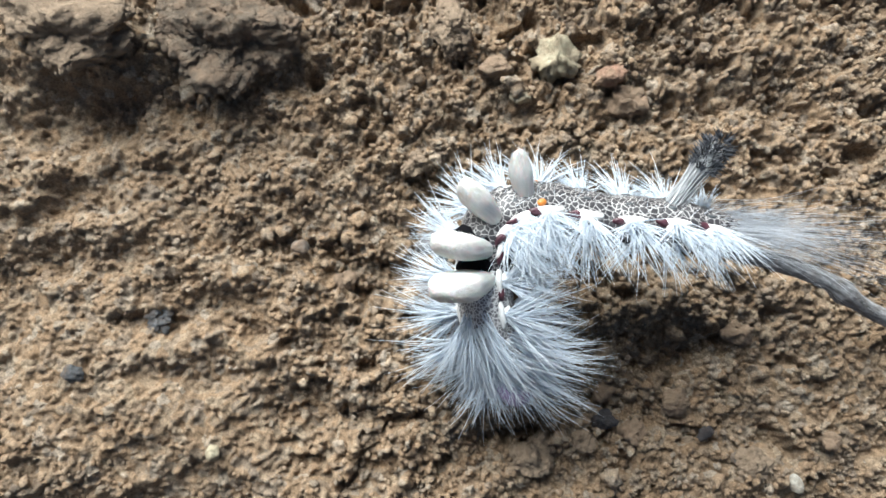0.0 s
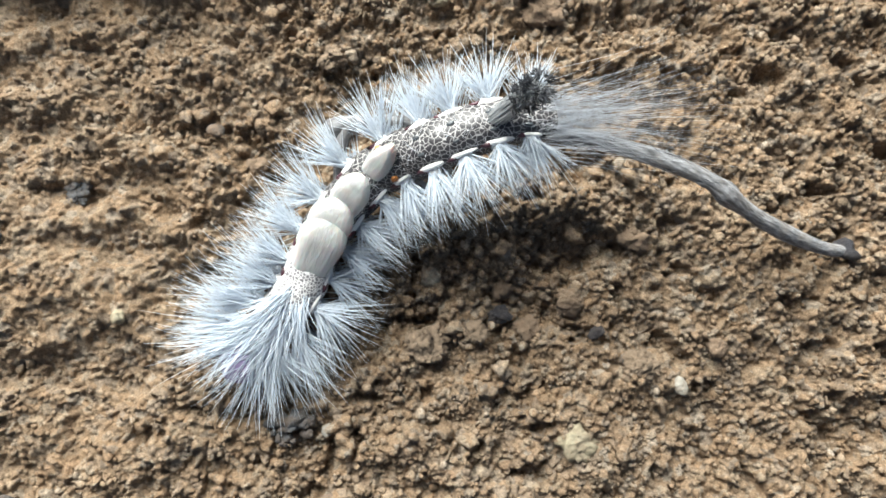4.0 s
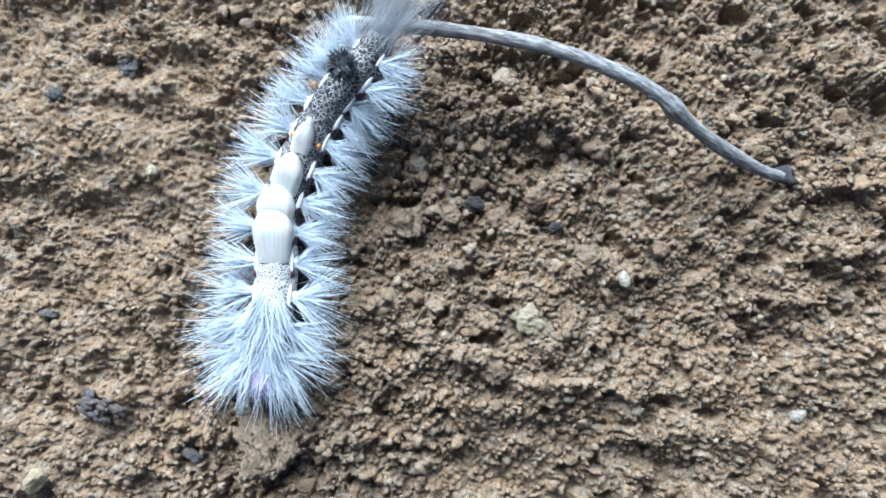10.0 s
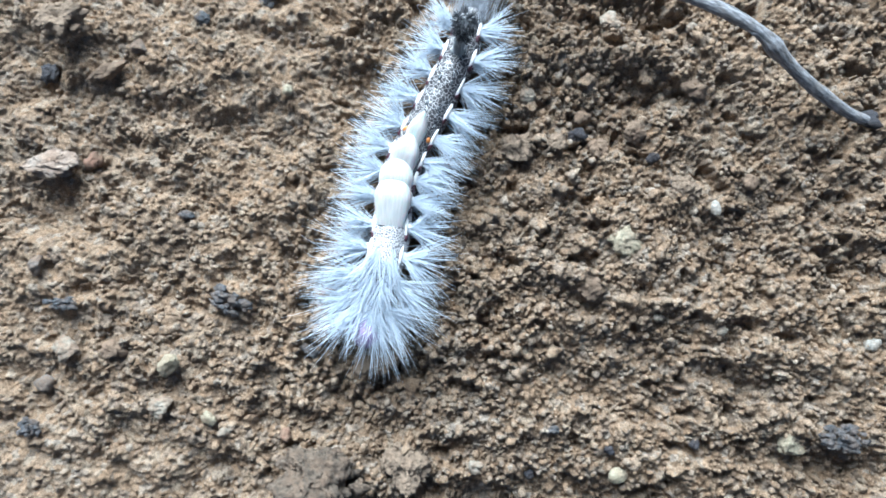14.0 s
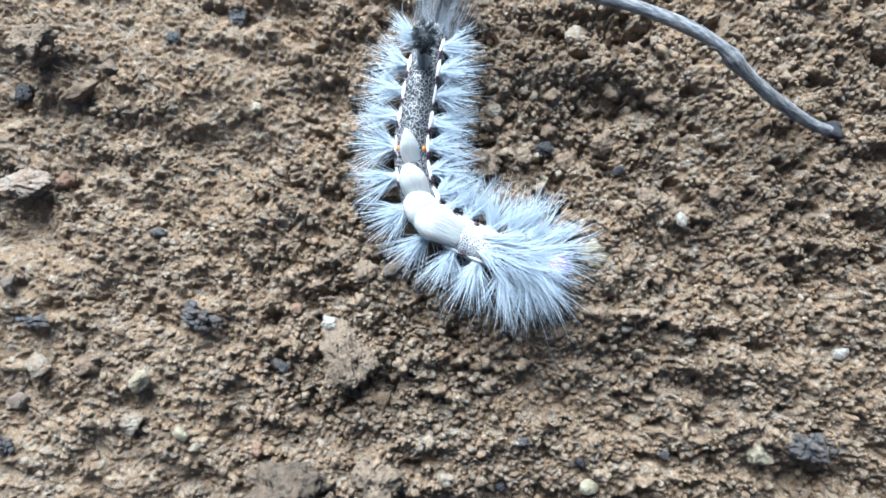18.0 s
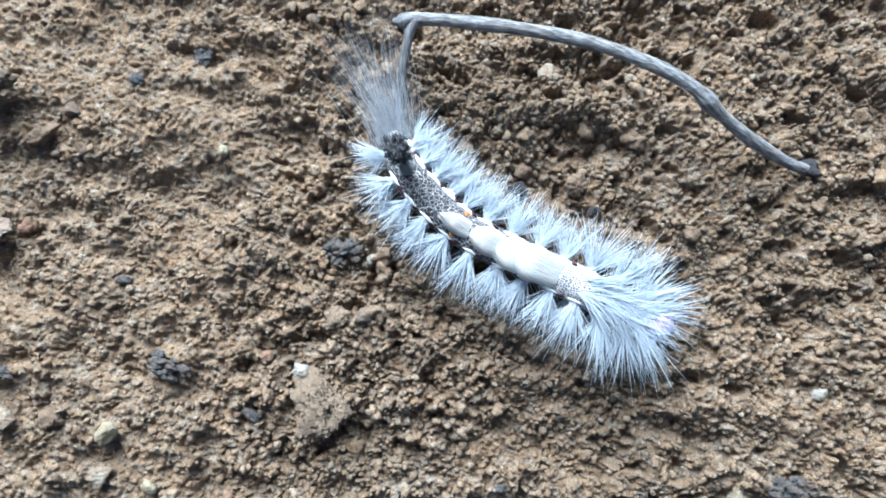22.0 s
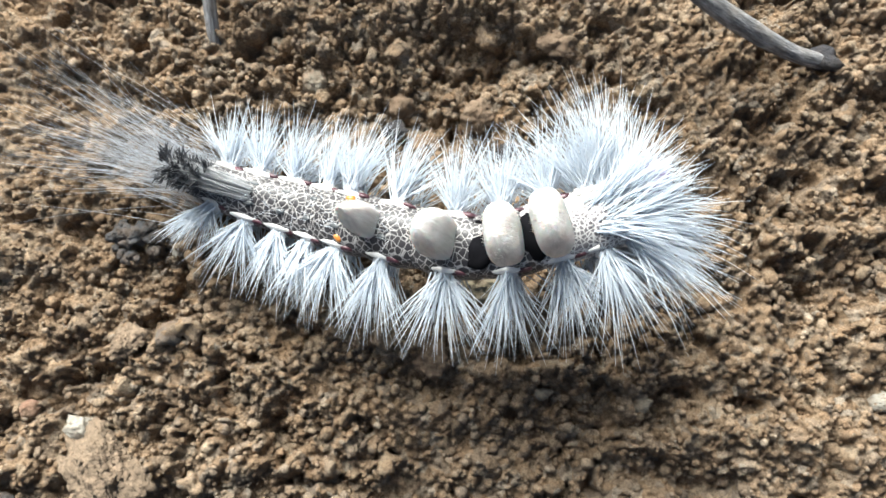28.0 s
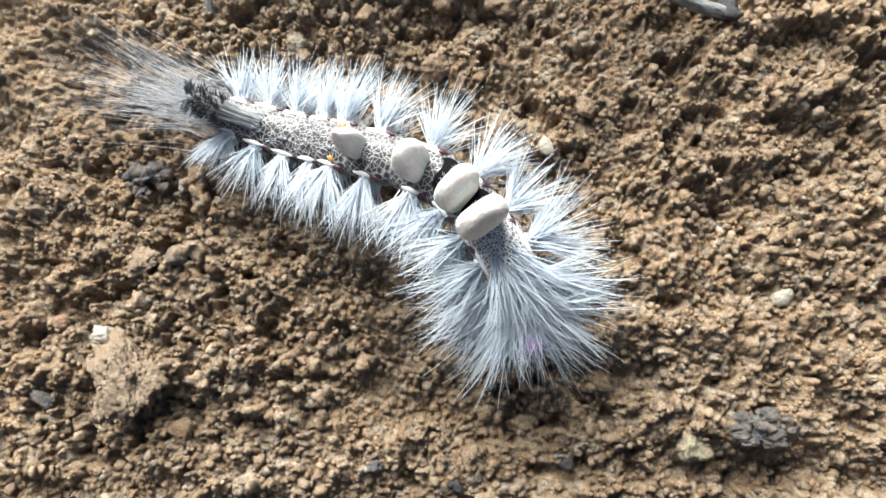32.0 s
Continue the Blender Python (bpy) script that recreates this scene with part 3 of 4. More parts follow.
    pebble("clod", "clay", 13.6, -18.6, 2.6, "small buff clod beside charcoal", "clod", (1, 0.9, 0.7), 0, 88, 0.45, 0.3)
    pebble("pebble", "brown", 37.5, -18.8, 2.4, "dull brown pebble on open soil", "pebble", (1, 0.8, 0.6), 10, 89, 0.25)
    pebble("pebble", "pale", 8.7, -13.3, 2.5, "dull pale pebble in a hollow", "pebble", (1, 0.85, 0.6), 0, 90, 0.3)
    pebble("pebble", "brown", 16.1, -14.2, 2.5, "brown pebble in a hollow", "pebble", (1, 0.85, 0.7), 40, 91, 0.3)
    pebble("clod", "brown", 21.2, -35.5, 3.3, "lumpy brown clod on open soil", "clod", (1, 0.8, 0.6), 0, 92, 0.5, 0.35)
    pebble("clod", "clay", -3.3, -36.8, 3.1, "buff earth clod beside a pebble", "clod", (1, 0.9, 0.6), 0, 93, 0.45, 0.35)
    pebble("pebble", "white", -0.4, -28.6, 1.4, "small cream pebble beside charcoal", "pebble", (0.8, 1.1, 0.8), 0, 94, 0.2)
    pebble("pebble", "grey", -40.6, -16.7, 2.3, "blue-grey pebble on a slope", "pebble", (1, 0.85, 0.6), 20, 95, 0.25)
    pebble("pebble", "grey", -47.2, -46.1, 2.4, "dull grey pebble on soil", "pebble", (0.8, 1.1, 0.6), 0, 96, 0.3)
    pebble("charcoal_bit", "charcoal", -11.4, -49.7, 2.4, "flat slate-grey charcoal sliver", "charcoal", (1.2, 0.5, 0.35), -15, 97, 0.5)
    pebble("charcoal_bit", "charcoal", 20.1, -53.6, 1.5, "tiny grey charcoal bit", "charcoal", (1, 0.8, 0.6), 0, 98, 0.5)
    pebble("clay_crumb", "red", 17.1, 16.7, 2.8, "reddish clay crumb beside a yellow stone", "clay crumb", (1, 0.9, 0.7), 0, 99, 0.4)
    pebble("pebble", "yellow", 8.0, 14.6, 2.2, "small olive pebble below a yellow stone", "pebble", (1, 0.8, 0.7), 0, 101, 0.3)
    pebble("clod", "brown", 18.8, 14.4, 4.6, "rounded brown clod on soil", "clod", (1, 0.9, 0.6), 15, 102, 0.4, 0.35, 4)
    pebble("clod", "brown", -9.2, -3.4, 2.4, "small brown clod on a slope", "clod", (1, 0.9, 0.7), 0, 103, 0.4, 0.3)
    pebble("clod", "clay", -2.2, 7.9, 3.0, "buff crumbling clod on soil", "clod", (1, 0.9, 0.6), 0, 104, 0.45, 0.35)
    pebble("pebble", "grey", -13.1, 0.1, 1.8, "small grey pebble on a slope", "pebble", (1, 0.85, 0.6), 0, 105, 0.3)
    pebble("pebble", "yellow", -20.6, -18.7, 1.6, "small yellowish pebble on a slope", "pebble", (0.8, 1.1, 0.7), 0, 106, 0.2)
    pebble("clod", "brown", 29.2, -8.5, 3.0, "brown clod under the twig", "clod", (1, 0.8, 0.6), 10, 107, 0.45, 0.35)
    pebble("charcoal_bit", "black", 27.5, -54.8, 1.3, "tiny black charcoal bit beside pebbles", "charcoal", (1, 0.9, 0.7), 0, 108, 0.5)
    pebble("pebble", "pale", -19.8, -61.5, 1.9, "small pale pebble beside others", "pebble", (1, 0.8, 0.7), 0, 109, 0.3)
    pebble("pebble", "white", -54.0, -57.5, 2.8, "pale pebble at the edge of a slope", "pebble", (0.8, 1.1, 0.7), 0, 110, 0.3)


def tube(points, radii, around=12, rough=0.0, seed=0):
    """A round stem through points, in millimetres."""
    points, r = [Vector(p) for p in points], np.random.RandomState(seed)
    verts, faces = [], []
    side = Vector((0, 0, 1))
    for k, p in enumerate(points):
        ahead = (points[min(k + 1, len(points) - 1)] - points[max(k - 1, 0)]).normalized()
        side = (side - ahead * side.dot(ahead)).normalized()
        other = ahead.cross(side)
        for a in range(around):
            angle = 2 * math.pi * a / around
            wobble = 1 + rough * r.uniform(-1, 1)
            verts.append(p + (side * math.cos(angle) + other * math.sin(angle)) * radii[k] * wobble)
    for k in range(len(points) - 1):
        for a in range(around):
            b = (a + 1) % around
            faces.append((k * around + a, k * around + b, (k + 1) * around + b, (k + 1) * around + a))
    last = len(verts)
    verts += [points[0], points[-1]]
    for a in range(0, around, 2):
        faces.append((last, (a + 2) % around, a + 1, a))
        end = (len(points) - 1) * around
        faces.append((last + 1, end + a, end + a + 1, end + (a + 2) % around))
    return [tuple(v) for v in verts], faces


def smooth_line(points, count):
    """Evenly many points on a smooth line through the given ones."""
    p = np.array(points, float)
    u = np.linspace(0, len(p) - 1, count)
    return np.stack([hermite(np.arange(len(p)), p[:, k], u) for k in range(p.shape[1])], 1)


def hermite(x, y, at):
    """Smooth interpolation through (x, y)."""
    x, y, at = np.asarray(x, float), np.asarray(y, float), np.asarray(at, float)
    slope = np.gradient(y, x)
    k = np.clip(np.searchsorted(x, at, "right") - 1, 0, len(x) - 2)
    h = x[k + 1] - x[k]
    s = (at - x[k]) / h
    return ((1 + 2 * s) * (1 - s) ** 2 * y[k] + s * (1 - s) ** 2 * h * slope[k] + s * s * (3 - 2 * s) * y[k + 1] + s * s * (s - 1) * h * slope[k + 1])


def bark_along(me, line, around):
    """Place on the bark for its grain: a tenth of the way along, and round the stem."""
    run = np.concatenate([[0], np.cumsum(np.linalg.norm(np.diff(line, axis=0), axis=1))])
    angle = np.tile(np.arange(around) * 2 * math.pi / around, len(line))
    spots = np.stack([np.repeat(run * 0.22, around), np.cos(angle) * 0.8, np.sin(angle) * 0.8], 1)
    spots = np.concatenate([spots, spots[:1], spots[-1:]]) * MM
    me.attributes.new("bark", "FLOAT_VECTOR", "POINT").data.foreach_set("vector", spots.ravel())
    return me


def twig():
    top = new("twig")
    tagged(top, "bent grey weathered twig arching over the soil", "twig")
    arch = smooth_line([(-2.4, -0.4, 4.6), (1.7, 0.3, 5.4), (8.3, 0.4, 6.6), (14.8, 0.2, 7.6), (21.4, -0.4, 8.3), (27.9, -1.9, 8.9),
                        (32.8, -3.6, 8.7), (36.1, -5.3, 7.4), (40.7, -7.0, 5.0), (47.1, -8.4, 1.8), (51.0, -8.6, 0.3)], 90)
    u = np.linspace(0, 1, 90)
    radii = 0.78 + 0.10 * np.sin(u * 40) * 0.4 + 0.28 * np.exp(-((u - 0.66) / 0.03) ** 2) + 0.12 * np.exp(-((u - 0.05) / 0.04) ** 2)
    radii *= np.where(u < 0.02, 0.55, 1) * (1 - 0.25 * np.maximum(u - 0.85, 0) / 0.15)
    part("stem", bark_along(mesh_of("stem", *tube(arch, radii, 14, 0.025, 3), BARK), arch, 14), top)
    down = smooth_line([(0.3, 0.0, 5.4), (-0.3, -2.0, 4.8), (-0.4, -5.5, 3.2), (-0.1, -9.0, 1.4), (0.3, -13.0, -1.2)], 40)
    part("side_branch", bark_along(mesh_of("side_branch", *tube(down, np.linspace(0.62, 0.52, 40), 12, 0.03, 4), BARK), down, 12), top)
    knot_verts, knot_faces = lumpy(2, 5, 0.5)
    part("knot", mesh_of("knot", knot_verts * (1.5, 0.62, 0.62) + (32.9, -3.8, 8.9), knot_faces, BARK), top)
    tip_verts, tip_faces = lumpy(2, 6, 0.5)
    part("broken_tip", mesh_of("broken_tip", tip_verts * (1.9, 0.98, 0.9) + (50.4, -8.6, 0.75), tip_faces, STONE["black"]), top, "dark broken tip")


# ---- the caterpillar ----
def strands(name, roots, ways, lengths, material, thick=0.05, sag=0.12, bend=0.12, seed=0, knots=5):
    """Tapered hairs as three-sided stems. All in millimetres."""
    r = np.random.RandomState(seed)
    roots, ways, lengths = np.asarray(roots, float), np.asarray(ways, float), np.asarray(lengths, float)
    ways = ways / np.linalg.norm(ways, axis=1)[:, None]
    count = len(roots)
    curl = r.normal(size=(count, 3)) * bend
    side = np.cross(ways, r.normal(size=(count, 3)))
    side /= np.linalg.norm(side, axis=1)[:, None]
    other = np.cross(ways, side)
    verts = np.zeros((count, knots, 3, 3))
    for k in range(knots):
        s = k / (knots - 1)
        centre = roots + ways * (lengths * s)[:, None] + (curl * s * s + np.array([0, 0, -sag]) * s * s) * lengths[:, None]
        width = thick * (1 - 0.90 * s ** 1.3)
        for a in range(3):
            angle = 2.0944 * a
            verts[:, k, a] = centre + (side * math.cos(angle) + other * math.sin(angle)) * width
    base = (np.arange(count) * knots * 3)[:, None, None]
    quads = []
    for k in range(knots - 1):
        for a in range(3):
            b = (a + 1) % 3
            quads.append((k * 3 + a, k * 3 + b, (k + 1) * 3 + b, (k + 1) * 3 + a))
    faces = (base + np.array(quads)[None]).reshape(-1, 4)
    return mesh_of(name, verts.reshape(-1, 3), faces, material)


def cone_ways(r, count, axis, spread, clump=0):
    """Directions round an axis, in clumps of so many hairs."""
    spread = np.asarray(spread, float)
    loose = r.normal(size=(count, 3))
    if clump:
        loose = loose * 0.28 + r.normal(size=(max(2, count // clump), 3))[np.arange(count) % max(2, count // clump)]
    return np.asarray(axis, float) + loose * spread


RADIUS = 2.35
RISING = []  # the back brushes, the place and height of their feet and their share of the sweep
WAVING = []  # the hair pencil and the height of its foot


def segment_mesh(name, length, radius, material, flat=0.92):
    """A ring of the body, bulging between its folds; forward is +x, the back is up."""
    verts, faces, rings, around = [], [], 9, 24
    for k in range(rings):
        s = k / (rings - 1) * 2 - 1
        rad = radius * (0.86 + 0.14 * math.sqrt(max(0.0, 1 - abs(s) ** 2.6)))
        for a in range(around):
            angle = 2 * math.pi * a / around
            ripple = 1 + 0.025 * math.sin(5 * angle) + 0.02 * math.sin(3 * s * 3 + angle)
            verts.append((s * length / 2, rad * math.sin(angle) * ripple, rad * flat * math.cos(angle) * ripple))
    for k in range(rings - 1):
        for a in range(around):
            b = (a + 1) % around
            faces.append((k * around + a, k * around + b, (k + 1) * around + b, (k + 1) * around + a))
    return mesh_of(name, verts, faces, material)


def dome(name, centre, size, material, seed=0, level=2, rough=0.12):
    verts, faces = lumpy(level, seed, rough)
    return mesh_of(name, verts * np.asarray(size) + np.asarray(centre), faces, material)


def brush_mesh(seed, half_x, half_y, tall, back, pointed=0.0):
    """A dense smooth tuft that widens upward to a rounded top and leans a little backward."""
    r = np.random.RandomState(seed)
    verts, faces, rings, around = [], [], 22, 40
    dents = 1 + 0.02 * np.convolve(np.tile(r.uniform(-1, 1, around), 3), np.ones(3) / 3, "same")[around:2 * around]
    for k in range(rings):
        s = k / (rings - 1)
        climb = math.sin(s * math.pi / 2)
        close = math.sqrt(max(0.0, 1 - max(0.0, (climb - 0.5) / 0.5) ** 2.2))
        for a in range(around):
            angle = 2 * math.pi * a / around
            c, d = math.cos(angle), math.sin(angle)
            px = abs(c) ** 0.8 * (1 if c > 0 else -1)
            py = abs(d) ** 0.55 * (1 if d > 0 else -1)
            flare = (0.72 + 0.28 * min(climb / 0.6, 1.0)) * close * dents[a]
            narrow = 1 - pointed * climb * climb
            verts.append((px * half_x * flare - back * climb ** 1.5, py * half_y * flare * narrow, tall * climb))
    for k in range(rings - 1):
        for a in range(around):
            b = (a + 1) % around
            faces.append((k * around + a, k * around + b, (k + 1) * around + b, (k + 1) * around + a))
    return mesh_of("brush", verts, faces, BRUSH)


def caterpillar():
    """Its parts, head first: a list of objects that creep along the posture."""
    top = new("caterpillar")
    tagged(top, "white hairy caterpillar with ivory back brushes and a grey tail plume", "caterpillar")
    links = []
    r = np.random.RandomState(5)

    # head: a smooth lilac face hidden in long forward hair
    head = part("head", dome("head", (0.7, 0, 0.3), (2.4, 2.6, 2.0), FACE, 3, 3, 0.05), top, "smooth lilac head")
    part("mouth", dome("mouth", (2.6, 0, -0.9), (0.5, 0.6, 0.45), SPOT, 4, 2), head, "dark mouthparts")
    for side in (-1, 1):
        n = 75
        roots = np.stack([r.uniform(-1.6, -0.2, n), side * r.uniform(0.7, 2.0, n), r.uniform(0.0, 1.6, n)], 1)
        part("hair_tuft", strands("hair_tuft", roots, cone_ways(r, n, (0.9, side * 0.55, 0.25), (0.25, 0.35, 0.25), 6),
                                  r.uniform(3.6, 8.0, n), HAIR, 0.06, 0.3, 0.09, 60 + side), head, "long white forward hair")
    n = 72
    roots = np.stack([r.uniform(-1.6, 0.5, n), r.uniform(-1.7, 1.7, n), r.uniform(1.5, 2.0, n)], 1)
    part("hair_tuft", strands("hair_tuft", roots, cone_ways(r, n, (0.9, 0, 0.35), (0.25, 0.55, 0.25), 6), r.uniform(2.4, 5.2, n), HAIR, 0.05, 0.35, 0.09, 65), head,
         "white hair over the face")
    links.append((0.2, head))

    for k in range(1, 13):
        front, brushy = k <= 3, 4 <= k <= 7
        radius = RADIUS * (0.86, 0.95, 1.0, 1.0, 1.0, 1.0, 1.0, 1.0, 1.0, 0.98, 0.92, 0.78)[k - 1]
        skin = COLLAR if front or k == 4 else SKIN
        seg = part("body_segment", segment_mesh("body_segment", 4.9, radius, skin), top,
                   "pale dotted body ring" if front else "body ring netted black and white")
        links.append((float(k), seg))
        for side in (-1, 1):
            part("side_stripe", dome("side_stripe", (0, side * radius * 0.80, radius * 0.46), (1.45, 0.32, 0.45), WART, k), seg, "white side stripe")
            if k >= 4:
                part("maroon_fold", dome("maroon_fold", (1.0, side * radius * 0.84, 0.95), (0.7, 0.26, 0.45), MAROON, k + 9), seg, "dark maroon fold")
            part("wart", dome("wart", (0, side * radius * 0.93, 0.55), (0.75, 0.55, 0.6), WART, k), seg, "white hair-bearing wart")
            # the wide side fan, and a lower one that reaches the soil
            n = 125 if front else 118
            reach = (7.0, 7.2, 6.8, 5.9, 5.7, 5.7, 5.7, 5.7, 5.7, 5.6, 5.3, 4.7)[k - 1]
            ahead = (0.8, 0.5, 0.25, 0.05, 0, 0, 0, 0, -0.05, -0.1, -0.2, -0.5)[k - 1]
            roots = np.array([0, side * radius * 0.95, 0.75]) + r.normal(size=(n, 3)) * (0.24, 0.14, 0.22)
            part("hair_tuft", strands("hair_tuft", roots, cone_ways(r, n, (ahead, side, 0.22), (0.52, 0.1, 0.22), 6),
                                      reach * r.uniform(0.45, 1.15, n), HAIR, 0.055, 0.22, 0.06, 200 + 2 * k + side), seg)
            n = 48 if front else 34
            roots = np.array([0, side * radius * 0.9, -0.9]) + r.normal(size=(n, 3)) * (0.5, 0.15, 0.25)
            part("hair_tuft", strands("hair_tuft", roots, cone_ways(r, n, (ahead * 0.7, side, -0.22), (0.5, 0.12, 0.16), 5),
                                      reach * 0.8 * r.uniform(0.6, 1.05, n), HAIR, 0.058, 0.05, 0.07, 300 + 2 * k + side), seg)
        if front:
            for side in (-1, 1):
                n = 78 if k == 1 else 85
                roots = np.array([0.2, side * 0.65, radius * 0.86]) + r.normal(size=(n, 3)) * (0.4, 0.35, 0.05)
                part("hair_tuft", strands("hair_tuft", roots, cone_ways(r, n, (1.0, side * 0.30, 0.26), (0.22, 0.42, 0.12), 6),
                                          r.uniform(3.0, 7.4, n), HAIR, 0.058, 0.3, 0.07, 400 + 2 * k + side), seg, "long white back hair")
        if brushy:
            half_y, half_x, tall = ((2.3, 1.2, 5.9), (2.2, 1.1, 5.3), (1.85, 1.0, 4.9), (1.4, 0.85, 4.5))[k - 4]
            back, pointed = 0.5, (0.10, 0.14, 0.35, 0.75)[k - 4]
            brush = part("brush", brush_mesh(500 + k, half_x, half_y, tall, back, pointed), seg, "dense ivory brush of short hair")
            RISING.append((brush, (-0.2, 0.5, 0.0, -1.0)[k - 4], radius * 0.55, (1.16, 1.12, 1.05, 1.0)[k - 4]))
            n = 190
            a, up_at = r.uniform(0, 6.283, n), r.uniform(0.3, 0.9, n)
            round_off = np.sqrt(1 - np.maximum(0, (up_at - 0.5) / 0.5) ** 2.2) * 0.93
            roots = np.stack([np.cos(a) * half_x * round_off - back * up_at ** 1.5, np.sin(a) * half_y * round_off * (1 - pointed * up_at ** 2), tall * up_at], 1)
            ways = np.stack([np.cos(a) * 0.1 - 0.25, np.sin(a) * 0.06, np.full(n, 0.9)], 1)
            part("bristles", strands("bristles", roots, ways, r.uniform(0.4, 0.8, n), BRUSH, 0.022, 0, 0.03, 520 + k, 4), brush)
            if k in (5, 6):
                part("velvet_band", dome("velvet_band", (1.9 if k == 5 else 2.3, 0, radius * 0.66), (1.3 if k == 5 else 1.6, 1.7, 0.75), VELVET, k, 3, 0.04), seg, "black velvet fold")
        if k >= 7:
            for side in (-1, 1):
                part("slate_spot", dome("slate_spot", (0.2, side * 0.75, radius * 0.86), (0.42, 0.26, 0.12), SPOT, k), seg, "oval slate spot")
                if k == 8:
                    big = 0.4
                    part("gland", dome("gland", (0.5, side * 1.45, radius * 0.66), (big, big, big * 0.8), ORANGE, k), seg, "small orange gland")
            n = 14
            roots = np.stack([r.uniform(-1.2, 1.2, n), r.normal(size=n) * 0.8, np.full(n, radius * 0.84)], 1)
            part("short_hair", strands("short_hair", roots, cone_ways(r, n, (-0.3, 0, 1), (0.4, 0.5, 0.2)),
                                       r.uniform(0.8, 2.2, n), HAIR, 0.016, 0.1, 0.1, 600 + k), seg, "sparse short white hair")
        if k == 11:
            # the upright plume: a grey stalk of hair with a black feathery head
            n = 420
            roots = r.normal(size=(n, 3)) * (0.28, 0.28, 0.1)
            pencil = part("pencil", strands("pencil", roots, cone_ways(r, n, (0, 0, 1), (0.05, 0.05, 0.0)), r.uniform(5.0, 6.6, n),
                                            PENCIL_HAIR, 0.05, 0.0, 0.03, 700), seg, "grey hair pencil with black feathery head")
            WAVING.append((pencil, radius * 0.75))
            for ring in range(4):
                for spot in range(6):
                    n, a = 22, spot * 1.047 + ring * 0.5
                    out = np.array([math.cos(a), math.sin(a), 0.0])
                    roots = np.array([0, 0, 4.0 + 0.8 * ring + 0.15 * r.normal()]) + out * 0.8 + r.normal(size=(n, 3)) * 0.18
                    part("plume", strands("plume", roots, cone_ways(r, n, out + (0, 0, 0.5), (0.4, 0.4, 0.4)), r.uniform(0.45, 0.85, n), DARK_HAIR, 0.085, 0, 0.1, 701 + ring * 6 + spot),
                         pencil, "black feathery clump")
        if k == 12:
            n = 420
            roots = np.array([-1.0, 0, 0.6]) + r.normal(size=(n, 3)) * (0.4, 1.2, 0.5)
            tail = part("tail_plume", strands("tail_plume", roots, cone_ways(r, n, (-1, 0, 0.12), (0.05, 0.20, 0.10)), 6 + 11.5 * r.rand(n) ** 1.5,
                                              GREY_HAIR, 0.018, 0.08, 0.09, 710, 7), seg, "long thin grey tail plume")
            n = 260
            along = r.uniform(9.0, 16.5, n)
            stalks = cone_ways(r, 34, (-1, 0, 0.07), (0.02, 0.23, 0.10))
            fan = stalks[np.arange(n) % 34]
            roots = np.array([-1.0, 0, 0.5]) + fan * along[:, None]
            part("tail_feather", strands("tail_feather", roots, fan + r.normal(size=(n, 3)) * 0.28, r.uniform(0.5, 1.3, n), DARK_HAIR, 0.035, 0, 0.1, 711), tail,
                 "dark feathery hair ends")
    return links


# ---- how it creeps ----
MARKS = np.array([0.0, 3.3, 5.5, 7.7, 9.5, 11.0, 12.3])  # rings at which the line of the back is known
POSTURES = []


def posture(t, lean, tail_lean, *back):
    """The line of the back from the head to the tail at a time, in millimetres; lean and tail_lean: degrees by which the back tips to its right, in front and at the tail."""
    POSTURES.append((t, lean, tail_lean, np.array(back)))


def ring_pose(lean, tail_lean, back, at):
    """The pose of the ring at that number, under the line of the back."""
    marks, run = MARKS.copy(), np.concatenate([[0], np.cumsum(np.linalg.norm(np.diff(back[3:], axis=0), axis=1))])
    marks[3:] = MARKS[3] + (MARKS[6] - MARKS[3]) * run / run[-1]  # the rear rings keep even lengths
    where = [Vector([float(hermite(marks, back[:, k], u)) for k in range(3)]) for u in (at, at - 0.35, at + 0.35)]
    ahead = (where[1] - where[2]).normalized()
    left = Vector((0, 0, 1)).cross(ahead).normalized()
    up = ahead.cross(left)
    lean += (tail_lean - lean) * min(max((at - 4) / 5, 0), 1)
    turn = Matrix.Rotation(radians(lean), 3, ahead)
    left, up = turn @ left, turn @ up
    m = Matrix((ahead, left, up)).transposed().to_4x4()
    m.translation = (where[0] - up * RADIUS * 0.95) * MM
    return m


BRUSH_SWEEP = [(0, -4), (1.0, 0), (1.5, 10), (2.0, 26), (2.6, 38), (3.2, 48), (4.2, 54), (7, 58), (10, 62), (14, 64), (17, 58), (22, 60), (25.5, 62), (27.5, 6), (29, -3), (32, -4)]  # seconds, degrees backward
PENCIL_TILT = [(0, 36, 24), (2.5, 34, 18), (4.5, 30, 0), (7, 18, 0), (25.5, 18, 0), (28, 70, 0), (32, 70, 0)]  # seconds, degrees backward and to its right


